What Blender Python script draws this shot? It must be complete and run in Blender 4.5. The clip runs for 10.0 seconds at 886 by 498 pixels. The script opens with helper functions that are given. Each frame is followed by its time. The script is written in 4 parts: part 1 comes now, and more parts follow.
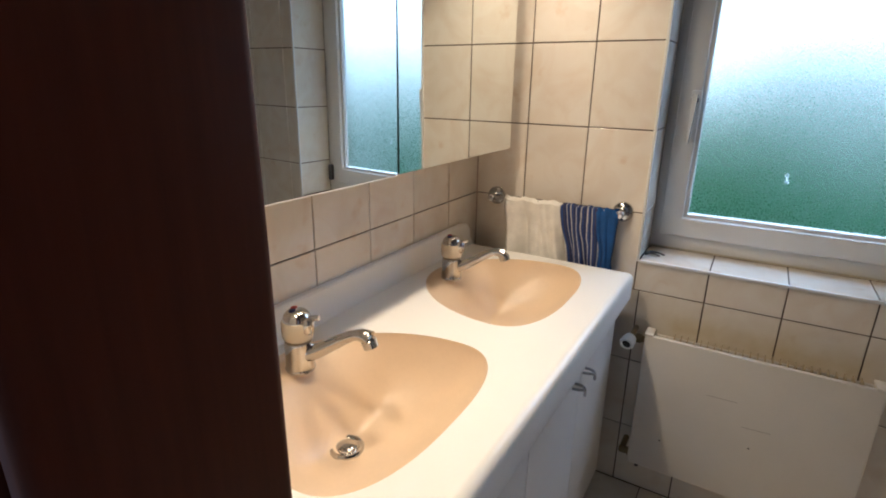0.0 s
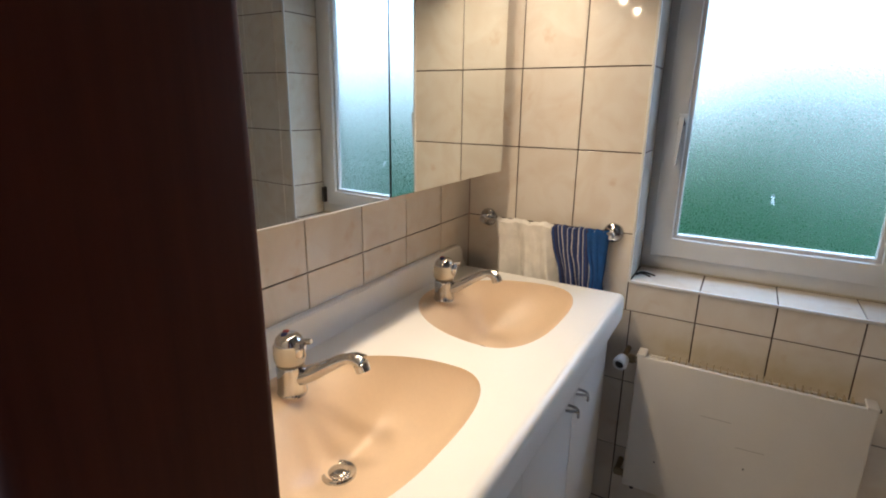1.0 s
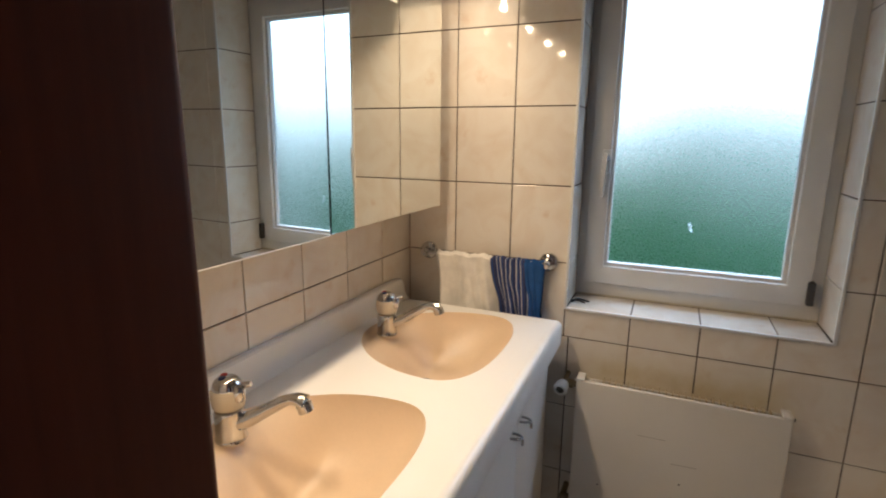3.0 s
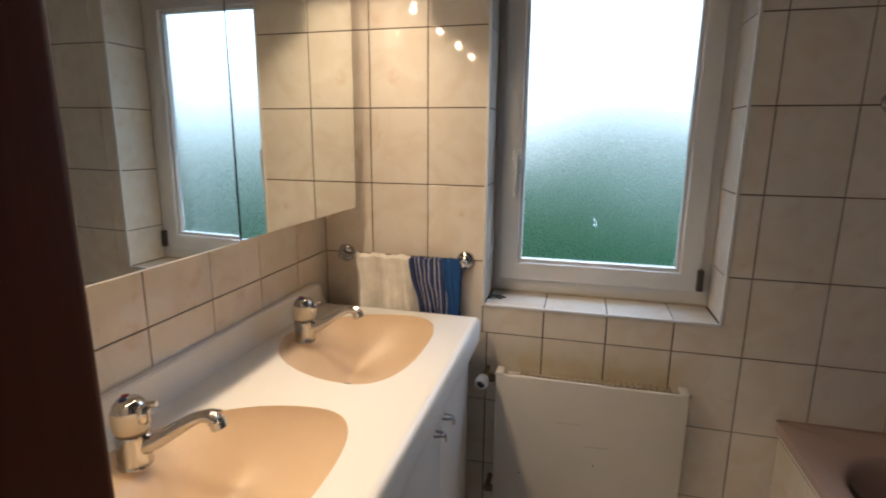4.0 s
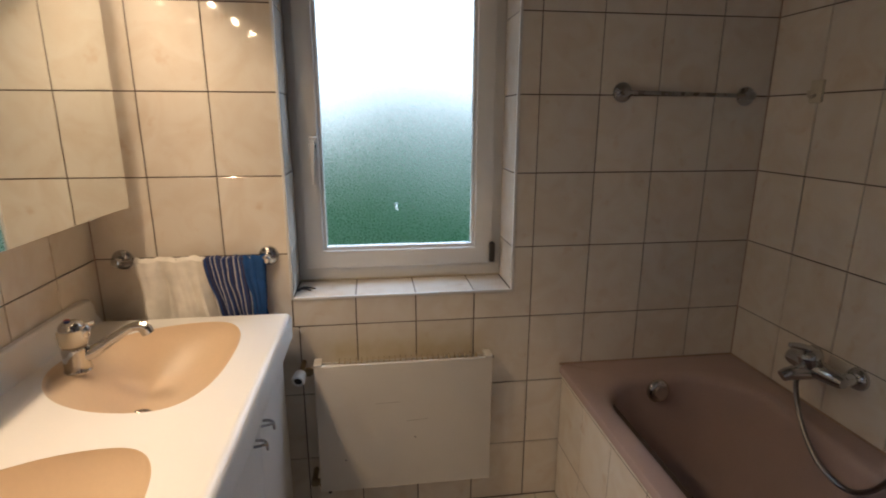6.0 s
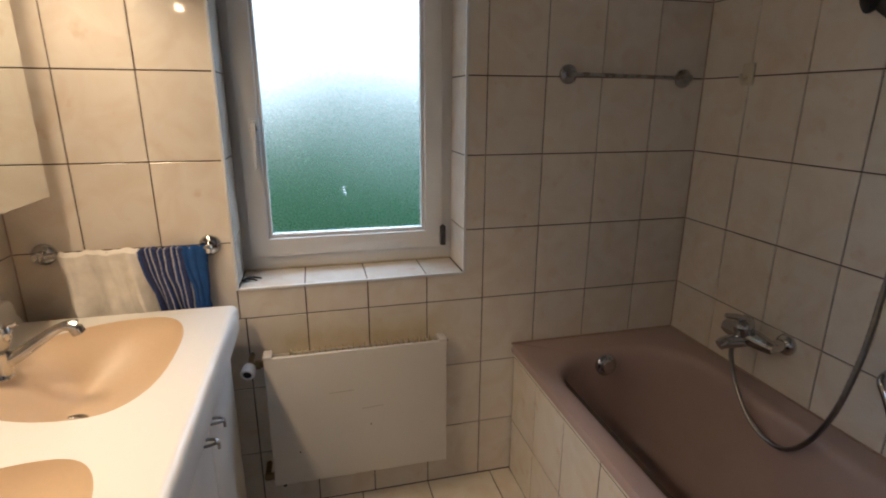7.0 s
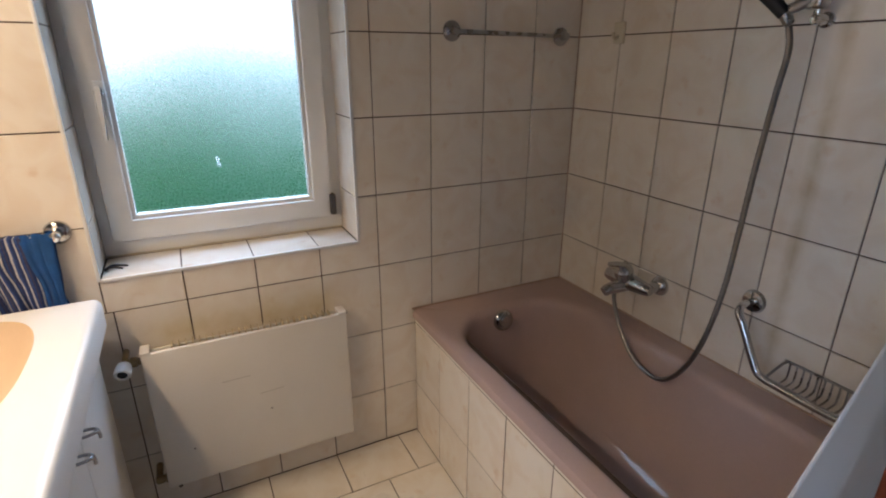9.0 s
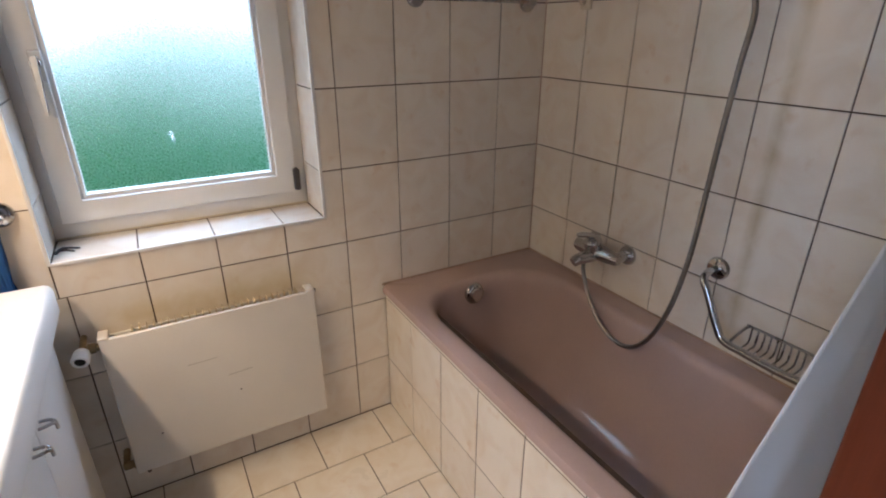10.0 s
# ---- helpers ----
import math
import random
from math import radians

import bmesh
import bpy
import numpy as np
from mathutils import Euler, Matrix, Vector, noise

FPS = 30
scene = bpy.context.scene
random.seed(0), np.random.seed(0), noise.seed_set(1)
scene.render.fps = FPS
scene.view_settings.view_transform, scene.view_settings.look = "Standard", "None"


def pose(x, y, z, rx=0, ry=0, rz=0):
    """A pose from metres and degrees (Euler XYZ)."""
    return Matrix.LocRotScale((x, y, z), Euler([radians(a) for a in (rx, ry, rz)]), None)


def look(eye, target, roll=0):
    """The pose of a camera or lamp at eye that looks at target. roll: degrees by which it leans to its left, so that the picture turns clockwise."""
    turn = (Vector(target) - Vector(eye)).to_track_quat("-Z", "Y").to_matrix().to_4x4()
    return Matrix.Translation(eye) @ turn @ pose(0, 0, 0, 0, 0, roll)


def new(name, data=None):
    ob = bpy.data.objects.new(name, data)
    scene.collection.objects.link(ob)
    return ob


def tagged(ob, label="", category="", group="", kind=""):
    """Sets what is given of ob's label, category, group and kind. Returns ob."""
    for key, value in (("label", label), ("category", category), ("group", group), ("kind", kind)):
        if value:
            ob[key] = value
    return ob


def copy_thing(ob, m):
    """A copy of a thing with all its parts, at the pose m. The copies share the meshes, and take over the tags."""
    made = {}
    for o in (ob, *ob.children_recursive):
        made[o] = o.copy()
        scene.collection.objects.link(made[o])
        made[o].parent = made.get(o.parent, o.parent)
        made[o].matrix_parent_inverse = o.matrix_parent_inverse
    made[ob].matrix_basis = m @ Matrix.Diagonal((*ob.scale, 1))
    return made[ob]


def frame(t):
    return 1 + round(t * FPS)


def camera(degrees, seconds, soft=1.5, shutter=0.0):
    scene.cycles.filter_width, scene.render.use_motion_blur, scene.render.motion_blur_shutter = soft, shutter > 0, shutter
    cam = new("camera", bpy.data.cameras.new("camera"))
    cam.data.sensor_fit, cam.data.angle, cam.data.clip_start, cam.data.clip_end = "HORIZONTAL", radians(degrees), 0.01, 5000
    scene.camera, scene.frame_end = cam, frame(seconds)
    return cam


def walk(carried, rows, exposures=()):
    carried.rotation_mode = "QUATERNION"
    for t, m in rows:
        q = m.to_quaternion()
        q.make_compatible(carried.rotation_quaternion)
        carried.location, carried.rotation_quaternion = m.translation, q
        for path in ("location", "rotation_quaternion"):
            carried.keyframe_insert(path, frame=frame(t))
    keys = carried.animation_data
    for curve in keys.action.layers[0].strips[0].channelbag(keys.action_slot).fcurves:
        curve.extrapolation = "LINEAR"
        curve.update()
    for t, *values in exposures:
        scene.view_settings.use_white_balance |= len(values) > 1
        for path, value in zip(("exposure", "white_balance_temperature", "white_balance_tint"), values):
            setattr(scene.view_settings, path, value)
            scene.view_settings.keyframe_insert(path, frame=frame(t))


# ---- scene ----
cam = camera(81.1, 10.0, soft=1.9, shutter=0.5)
PATH = [
    (0, (0.862, -1.64, 1.376), (-0.115, -0.007, 0.761), 0.8),
    (0.5, (0.864, -1.641, 1.379), (-0.105, 0.008, 0.797), 0.8),
    (1, (0.868, -1.644, 1.383), (-0.1, 0.021, 0.843), 0.7),
    (1.5, (0.872, -1.648, 1.389), (-0.097, 0.03, 0.894), 0.6),
    (2, (0.876, -1.653, 1.389), (-0.065, 0.053, 0.938), 0.5),
    (3.5, (0.882, -1.661, 1.398), (0.227, 0.182, 0.98), 0.6),
    (4, (0.886, -1.661, 1.399), (0.394, 0.232, 0.981), 0.5),
    (4.5, (0.887, -1.661, 1.402), (0.593, 0.272, 0.98), 0.4),
    (5, (0.889, -1.66, 1.41), (0.838, 0.293, 0.979), 0.2),
    (5.5, (0.884, -1.658, 1.416), (1.011, 0.287, 0.965), 0.1),
    (7, (0.851, -1.628, 1.415), (1.316, 0.239, 0.868), 0.2),
    (7.5, (0.843, -1.614, 1.414), (1.428, 0.212, 0.844), 0.2),
    (8, (0.839, -1.599, 1.416), (1.544, 0.175, 0.818), 0.1),
    (8.5, (0.848, -1.589, 1.418), (1.628, 0.139, 0.78), 0.0),
    (9, (0.851, -1.578, 1.415), (1.696, 0.101, 0.731), 0.1),
    (9.5, (0.863, -1.57, 1.417), (1.743, 0.068, 0.68), 0.0),
    (10, (0.872, -1.562, 1.413), (1.791, 0.031, 0.629), 0.0),
]
walk(cam, [(t, look(eye, target, roll)) for t, eye, target, roll in PATH],
     [(0, 0.05, 5200, 13), (2, 0.01, 5500, 14), (4, -0.12, 5700, 15), (5.5, -0.21, 5950, 18), (7, -0.06, 5800, 16), (8, 0.15, 5650, 16), (9, 0.46, 5550, 17), (10, 0.80, 5500, 18)])

# ---- world and light ----
world = bpy.data.worlds.new("world")
scene.world = world
world.use_nodes = True
wn = world.node_tree
sky = wn.nodes.new("ShaderNodeTexSky")
sky.sky_type = 'NISHITA'
sky.sun_disc = False
sky.sun_elevation = radians(35)
sky.sun_rotation = radians(200)
wn.nodes["Background"].inputs["Strength"].default_value = 0.10
wn.links.new(sky.outputs["Color"], wn.nodes["Background"].inputs["Color"])

LAMP_Y = (-0.21, -0.58, -0.94, -1.28)
LAMP_X, LAMP_Z = 0.284, 1.854
BULB_WATT, BEAM_WATT = 3.1, 11.2
LAMP_POWER = (0.45, 1.0, 1.1, 1.1)    # turned down nearest the window, to even out the light on the wall
SKY_GLOW = 7.5

# daylight from the hall window behind the viewer
hall_sky = bpy.data.lights.new("hall_daylight", 'AREA')
hall_sky.shape, hall_sky.size, hall_sky.size_y = 'RECTANGLE', 0.96, 1.16
hall_sky.energy, hall_sky.color = 18.0, (0.62, 0.80, 1.0)
new("hall_daylight", hall_sky).matrix_world = look((-1.25, -2.44, 1.5), (0.0, -2.44, 1.5))

# ---- sizes ----
FLOOR = 0.02
XW, XE = 0.02, 2.193          # mirror wall, bath wall
YN, YS = 0.0, -1.44           # window wall, door wall
CEIL = 2.46
WX0, WX1, WZ0, WZ1 = 0.595, 1.333, 0.85, 1.99   # window opening
DX0, DX1, DZ1 = 0.605, 1.378, 2.03              # doorway


# ---- materials ----
def nodes_of(m):
    m.use_nodes = True
    t = m.node_tree
    return t, t.nodes["Principled BSDF"]


def setv(node, name, v):
    if name in node.inputs:
        node.inputs[name].default_value = v


def noise_node(t, scale, detail=4.0, rough=0.55, coord="Object", stretch=None):
    tc = t.nodes.new("ShaderNodeTexCoord")
    n = t.nodes.new("ShaderNodeTexNoise")
    n.inputs["Scale"].default_value = scale
    n.inputs["Detail"].default_value = detail
    n.inputs["Roughness"].default_value = rough
    src = tc.outputs[coord]
    if stretch:
        mp = t.nodes.new("ShaderNodeMapping")
        mp.inputs["Scale"].default_value = stretch
        t.links.new(src, mp.inputs["Vector"])
        src = mp.outputs["Vector"]
    t.links.new(src, n.inputs["Vector"])
    return n


def ramp(t, src, stops):
    r = t.nodes.new("ShaderNodeValToRGB")
    e = r.color_ramp.elements
    while len(e) < len(stops):
        e.new(0.5)
    for el, (p, c) in zip(e, stops):
        el.position, el.color = p, (*c, 1)
    t.links.new(src, r.inputs["Fac"])
    return r


def mixc(t, fac, a, b, mode='MIX'):
    m = t.nodes.new("ShaderNodeMix")
    m.data_type, m.blend_type = 'RGBA', mode
    for sock, v in ((m.inputs[0], fac), (m.inputs[6], a), (m.inputs[7], b)):
        if isinstance(v, bpy.types.NodeSocket):
            t.links.new(v, sock)
        elif isinstance(v, tuple):
            sock.default_value = (*v, 1)
        else:
            sock.default_value = v
    return m.outputs[2]


def bump(t, bsdf, src, strength, dist):
    b = t.nodes.new("ShaderNodeBump")
    b.inputs["Strength"].default_value = strength
    b.inputs["Distance"].default_value = dist
    t.links.new(src, b.inputs["Height"])
    t.links.new(b.outputs["Normal"], bsdf.inputs["Normal"])


def scaled(c, k):
    return tuple(min(1.0, v * k) for v in c)


def mat(name, col, rough=0.5, metal=0.0, var=0.08, scale=6.0, grain=120.0, bumps=0.05, coat=0.0, rvar=0.06):
    """A plain surface with broad and fine variation of colour and gloss."""
    m = bpy.data.materials.new(name)
    t, b = nodes_of(m)
    n1 = noise_node(t, scale)
    n2 = noise_node(t, grain, 2.0)
    r1 = ramp(t, n1.outputs["Fac"], [(0.3, scaled(col, 1 - var)), (0.7, scaled(col, 1 + var))])
    r2 = ramp(t, n2.outputs["Fac"], [(0.3, (1 - var * .5,) * 3), (0.7, (1, 1, 1))])
    t.links.new(mixc(t, 1.0, r1.outputs["Color"], r2.outputs["Color"], 'MULTIPLY'), b.inputs["Base Color"])
    mr = t.nodes.new("ShaderNodeMapRange")
    mr.inputs["To Min"].default_value = max(0.02, rough - rvar)
    mr.inputs["To Max"].default_value = rough + rvar
    t.links.new(n1.outputs["Fac"], mr.inputs["Value"])
    t.links.new(mr.outputs["Result"], b.inputs["Roughness"])
    b.inputs["Metallic"].default_value = metal
    setv(b, "Coat Weight", coat)
    setv(b, "Coat Roughness", 0.08)
    if bumps:
        bump(t, b, n2.outputs["Fac"], bumps, 0.002)
    return m


def tile_mat(name, col, rough, stain):
    """Glazed tile: each one slightly different, faint marbling, a soft waviness in the glaze."""
    m = bpy.data.materials.new(name)
    t, b = nodes_of(m)
    info = t.nodes.new("ShaderNodeObjectInfo")
    geo = t.nodes.new("ShaderNodeNewGeometry")
    n = t.nodes.new("ShaderNodeTexNoise")
    n.inputs["Scale"].default_value = 9.0
    n.inputs["Detail"].default_value = 5.0
    n.inputs["Distortion"].default_value = 1.2
    t.links.new(geo.outputs["Position"], n.inputs["Vector"])
    base = ramp(t, info.outputs["Random"], [(0.0, scaled(col, 0.95)), (1.0, scaled(col, 1.03))])
    marb = ramp(t, n.outputs["Fac"], [(0.40, (1, 1, 1)), (0.72, stain)])
    c = mixc(t, 0.8, base.outputs["Color"], marb.outputs["Color"], 'MULTIPLY')
    n3 = t.nodes.new("ShaderNodeTexNoise")
    n3.inputs["Scale"].default_value = 16.0
    n3.inputs["Detail"].default_value = 3.0
    t.links.new(geo.outputs["Position"], n3.inputs["Vector"])
    spots = ramp(t, n3.outputs["Fac"], [(0.63, (1, 1, 1)), (0.74, (0.90, 0.80, 0.72))])
    c = mixc(t, 0.7, c, spots.outputs["Color"], 'MULTIPLY')
    # a limescale run below the shower and yellowing over the radiator
    sep = t.nodes.new("ShaderNodeSeparateXYZ")
    t.links.new(geo.outputs["Position"], sep.inputs["Vector"])

    def span(axis, lo, hi, soft):
        out = None
        for a, b2 in ((lo - soft, lo + soft), (hi + soft, hi - soft)):
            q = t.nodes.new("ShaderNodeMapRange")
            q.inputs["From Min"].default_value, q.inputs["From Max"].default_value = a, b2
            t.links.new(sep.outputs[axis], q.inputs["Value"])
            out = q.outputs["Result"] if out is None else mul(out, q.outputs["Result"])
        return out

    def mul(a, b2):
        q = t.nodes.new("ShaderNodeMath")
        q.operation = 'MULTIPLY'
        t.links.new(a, q.inputs[0])
        t.links.new(b2, q.inputs[1])
        return q.outputs["Value"]

    run = mul(mul(span("Y", -0.893, -0.868, 0.014), span("Z", 0.58, 1.62, 0.12)), mul(span("X", 2.1, 2.4, 0.02), n.outputs["Fac"]))
    c = mixc(t, run, c, (0.42, 0.33, 0.18))
    yel = mul(mul(span("X", 0.68, 1.24, 0.05), span("Z", 0.60, 0.70, 0.05)), mul(span("Y", -0.05, 0.05, 0.01), n3.outputs["Fac"]))
    c = mixc(t, yel, c, (0.60, 0.50, 0.28))
    t.links.new(c, b.inputs["Base Color"])
    mr = t.nodes.new("ShaderNodeMapRange")
    mr.inputs["To Min"].default_value = rough * 0.7
    mr.inputs["To Max"].default_value = rough * 1.5
    t.links.new(n.outputs["Fac"], mr.inputs["Value"])
    t.links.new(mr.outputs["Result"], b.inputs["Roughness"])
    n2 = t.nodes.new("ShaderNodeTexNoise")
    n2.inputs["Scale"].default_value = 22.0
    n2.inputs["Detail"].default_value = 1.0
    t.links.new(geo.outputs["Position"], n2.inputs["Vector"])
    bump(t, b, n2.outputs["Fac"], 0.03, 0.004)
    return m


def wood_mat(name, dark, light, rough=0.3):
    m = bpy.data.materials.new(name)
    t, b = nodes_of(m)
    n = noise_node(t, 14.0, 6.0, 0.6, stretch=(6, 6, 0.25))
    n2 = noise_node(t, 3.0, 3.0)
    r = ramp(t, n.outputs["Fac"], [(0.3, dark), (0.7, light)])
    r2 = ramp(t, n2.outputs["Fac"], [(0.3, (0.8, 0.8, 0.8)), (0.7, (1, 1, 1))])
    t.links.new(mixc(t, 1.0, r.outputs["Color"], r2.outputs["Color"], 'MULTIPLY'), b.inputs["Base Color"])
    b.inputs["Roughness"].default_value = rough
    setv(b, "Specular IOR Level", 0.22)
    bump(t, b, n.outputs["Fac"], 0.05, 0.002)
    return m


TILE = tile_mat("wall_tile", (0.79, 0.735, 0.655), 0.05, (0.90, 0.84, 0.78))
FTILE = tile_mat("floor_tile", (0.79, 0.74, 0.655), 0.28, (0.88, 0.82, 0.74))
GROUT = mat("grout", (0.080, 0.050, 0.033), 0.85, var=0.25, scale=8, bumps=0.3)
PLASTER = mat("plaster", (0.50, 0.47, 0.43), 0.8, bumps=0.2)
CEILM = mat("ceiling_paint", (0.38, 0.36, 0.34), 0.85, bumps=0.2)
HALLM = mat("hall_paint", (0.62, 0.58, 0.54), 0.8)
BROWN = wood_mat("dark_wood", (0.100, 0.0200, 0.0052), (0.140, 0.028, 0.008), 0.55)
PVC = mat("white_plastic_frame", (0.74, 0.73, 0.71), 0.32, var=0.03, bumps=0.02)
IVG = mat("cream_knob_plastic", (0.70, 0.62, 0.48), 0.2, var=0.03, bumps=0.0)
WHITEP = mat("white_plastic", (0.78, 0.77, 0.75), 0.3, var=0.03, bumps=0.0)
IVORY = mat("ivory_plastic", (0.62, 0.56, 0.44), 0.4, var=0.05, bumps=0.0)
RADP = mat("radiator_enamel", (0.66, 0.625, 0.57), 0.33, var=0.04, scale=3, bumps=0.03)
COUNTER = mat("white_cast_mineral", (0.86, 0.85, 0.82), 0.30, var=0.012, scale=3, bumps=0.0, rvar=0.02)
LACQ = mat("white_lacquer", (0.75, 0.74, 0.71), 0.3, var=0.03, scale=3, bumps=0.02)
BASIN = mat("beige_basin_glaze", (0.755, 0.595, 0.42), 0.32, var=0.05, scale=4, bumps=0.0)
TUBM = mat("mauve_bath_enamel", (0.455, 0.340, 0.312), 0.08, var=0.06, scale=2.5, bumps=0.0, rvar=0.03)
CHROME = mat("chrome", (0.58, 0.58, 0.58), 0.09, 1.0, var=0.04, scale=20, bumps=0.0, rvar=0.03)
STEEL = mat("brushed_steel", (0.40, 0.39, 0.38), 0.28, 1.0, var=0.08, scale=20, bumps=0.02)
HOSE = mat("hose_metal", (0.26, 0.25, 0.25), 0.32, 1.0, var=0.1, scale=30, bumps=0.0)
YELLOWED = mat("yellowed_sealant", (0.56, 0.50, 0.38), 0.5, var=0.2, scale=14, bumps=0.1)
BRASS = mat("tarnished_brass", (0.30, 0.23, 0.13), 0.4, 0.9, var=0.2, scale=25, bumps=0.1)
BLACK = mat("black_plastic", (0.010, 0.010, 0.011), 0.55, var=0.1, bumps=0.02)
FINM = mat("yellowed_enamel", (0.46, 0.37, 0.22), 0.45, var=0.15, scale=20, bumps=0.05)
SCRATCH = mat("worn_enamel", (0.36, 0.32, 0.28), 0.6)
DARKG = mat("dark_grey_metal", (0.09, 0.08, 0.075), 0.4, 0.6, var=0.1)
GAPM = mat("gap_shade", (0.02, 0.018, 0.017), 0.7)
SEAL = mat("silicone_joint", (0.40, 0.27, 0.20), 0.5, var=0.2, scale=12, bumps=0.1)
WHITET = mat("white_terry", (0.84, 0.81, 0.75), 0.95, var=0.08, scale=30, grain=600, bumps=0.9)
BLUET = mat("blue_terry", (0.012, 0.075, 0.26), 0.95, var=0.2, scale=30, grain=600, bumps=0.9)
BLUEDOT = mat("blue_dot", (0.02, 0.03, 0.16), 0.35)
REDDOT = mat("red_dot", (0.45, 0.03, 0.03), 0.35)

mirror = bpy.data.materials.new("mirror_glass")
t_, b_ = nodes_of(mirror)
b_.inputs["Base Color"].default_value = (0.86, 0.89, 0.87, 1)
b_.inputs["Metallic"].default_value = 1.0
nn_ = noise_node(t_, 3.0, 3.0)
mr_ = t_.nodes.new("ShaderNodeMapRange")
mr_.inputs["To Min"].default_value, mr_.inputs["To Max"].default_value = 0.0, 0.008
t_.links.new(nn_.outputs["Fac"], mr_.inputs["Value"])
t_.links.new(mr_.outputs["Result"], b_.inputs["Roughness"])

# frosted, rippled window pane
FROST = bpy.data.materials.new("frosted_glass")
t_, b_ = nodes_of(FROST)
b_.inputs["Base Color"].default_value = (0.93, 0.97, 0.96, 1)
b_.inputs["IOR"].default_value = 1.45
setv(b_, "Transmission Weight", 1.0)
b_.inputs["Roughness"].default_value = 0.25
nn_ = noise_node(t_, 300.0, 2.0, 0.65)
bump(t_, b_, nn_.outputs["Fac"], 0.62, 0.0018)
sp_ = noise_node(t_, 260.0, 3.0, 0.7)          # the frosting is patchy
mr_ = t_.nodes.new("ShaderNodeMapRange")
mr_.inputs["From Min"].default_value, mr_.inputs["From Max"].default_value = 0.35, 0.65
mr_.inputs["To Min"].default_value, mr_.inputs["To Max"].default_value = 0.15, 0.38
t_.links.new(sp_.outputs["Fac"], mr_.inputs["Value"])
t_.links.new(mr_.outputs["Result"], b_.inputs["Roughness"])

SMEAR = bpy.data.materials.new("thin_white_paint")
SMEAR.use_nodes = True
t_ = SMEAR.node_tree
tr_ = t_.nodes.new("ShaderNodeBsdfTranslucent")
tr_.inputs["Color"].default_value = (0.85, 0.87, 0.86, 1)
df_ = t_.nodes.new("ShaderNodeBsdfDiffuse")
df_.inputs["Color"].default_value = (0.85, 0.87, 0.86, 1)
mx_ = t_.nodes.new("ShaderNodeMixShader")
mx_.inputs[0].default_value = 0.08
t_.links.new(tr_.outputs[0], mx_.inputs[1])
t_.links.new(df_.outputs[0], mx_.inputs[2])
t_.links.new(mx_.outputs[0], t_.nodes["Material Output"].inputs["Surface"])

# thin curtain cloth that lets light through
CURTM = bpy.data.materials.new("white_curtain")
CURTM.use_nodes = True
t_ = CURTM.node_tree
nn_ = noise_node(t_, 3.0, 3.0)
cc_ = ramp(t_, nn_.outputs["Fac"], [(0.3, (0.86, 0.86, 0.86)), (0.7, (0.91, 0.91, 0.91))])
tr_ = t_.nodes.new("ShaderNodeBsdfTranslucent")
df_ = t_.nodes.new("ShaderNodeBsdfDiffuse")
mx_ = t_.nodes.new("ShaderNodeMixShader")
mx_.inputs[0].default_value = 0.55
t_.links.new(cc_.outputs["Color"], tr_.inputs["Color"])
t_.links.new(cc_.outputs["Color"], df_.inputs["Color"])
t_.links.new(tr_.outputs[0], mx_.inputs[1])
t_.links.new(df_.outputs[0], mx_.inputs[2])
t_.links.new(mx_.outputs[0], t_.nodes["Material Output"].inputs["Surface"])

# striped towel
STRIPE = bpy.data.materials.new("striped_terry")
t_, b_ = nodes_of(STRIPE)
tc_ = t_.nodes.new("ShaderNodeTexCoord")
sx_ = t_.nodes.new("ShaderNodeSeparateXYZ")
t_.links.new(tc_.outputs["UV"], sx_.inputs["Vector"])
nd_ = t_.nodes.new("ShaderNodeTexNoise")       # the weave wanders a little
nd_.inputs["Scale"].default_value = 4.0
t_.links.new(tc_.outputs["UV"], nd_.inputs["Vector"])
wa_ = t_.nodes.new("ShaderNodeMath")
wa_.operation = 'MULTIPLY_ADD'
wa_.inputs[1].default_value = 0.10
t_.links.new(nd_.outputs["Fac"], wa_.inputs[0])
t_.links.new(sx_.outputs["X"], wa_.inputs[2])
ct_ = t_.nodes.new("ShaderNodeMath")
ct_.operation = 'MULTIPLY'
ct_.inputs[1].default_value = 4.2
t_.links.new(wa_.outputs["Value"], ct_.inputs[0])
fr_ = t_.nodes.new("ShaderNodeMath")
fr_.operation = 'FRACT'
t_.links.new(ct_.outputs["Value"], fr_.inputs[0])
NAVY, WHITE, MAUVE, MIDB = (0.014, 0.034, 0.13), (0.55, 0.54, 0.55), (0.050, 0.055, 0.125), (0.04, 0.085, 0.27)
st_ = ramp(t_, fr_.outputs["Value"], [(0.0, NAVY), (0.15, NAVY), (0.19, WHITE), (0.25, WHITE), (0.29, NAVY), (0.40, MIDB), (0.47, NAVY), (0.50, MAUVE), (0.60, MAUVE), (0.64, NAVY), (0.76, NAVY), (0.79, WHITE), (0.83, WHITE), (0.87, MIDB), (1.0, NAVY)])
wv2_ = t_.nodes.new("ShaderNodeTexNoise")
wv2_.inputs["Scale"].default_value = 60.0
t_.links.new(tc_.outputs["UV"], wv2_.inputs["Vector"])
st2_ = ramp(t_, wv2_.outputs["Fac"], [(0.35, (0.6, 0.62, 0.75)), (0.6, (1, 1, 1))])
t_.links.new(mixc(t_, 1.0, st_.outputs["Color"], st2_.outputs["Color"], 'MULTIPLY'), b_.inputs["Base Color"])
b_.inputs["Roughness"].default_value = 0.95
nn_ = noise_node(t_, 600.0, 2.0)
bump(t_, b_, nn_.outputs["Fac"], 0.9, 0.002)

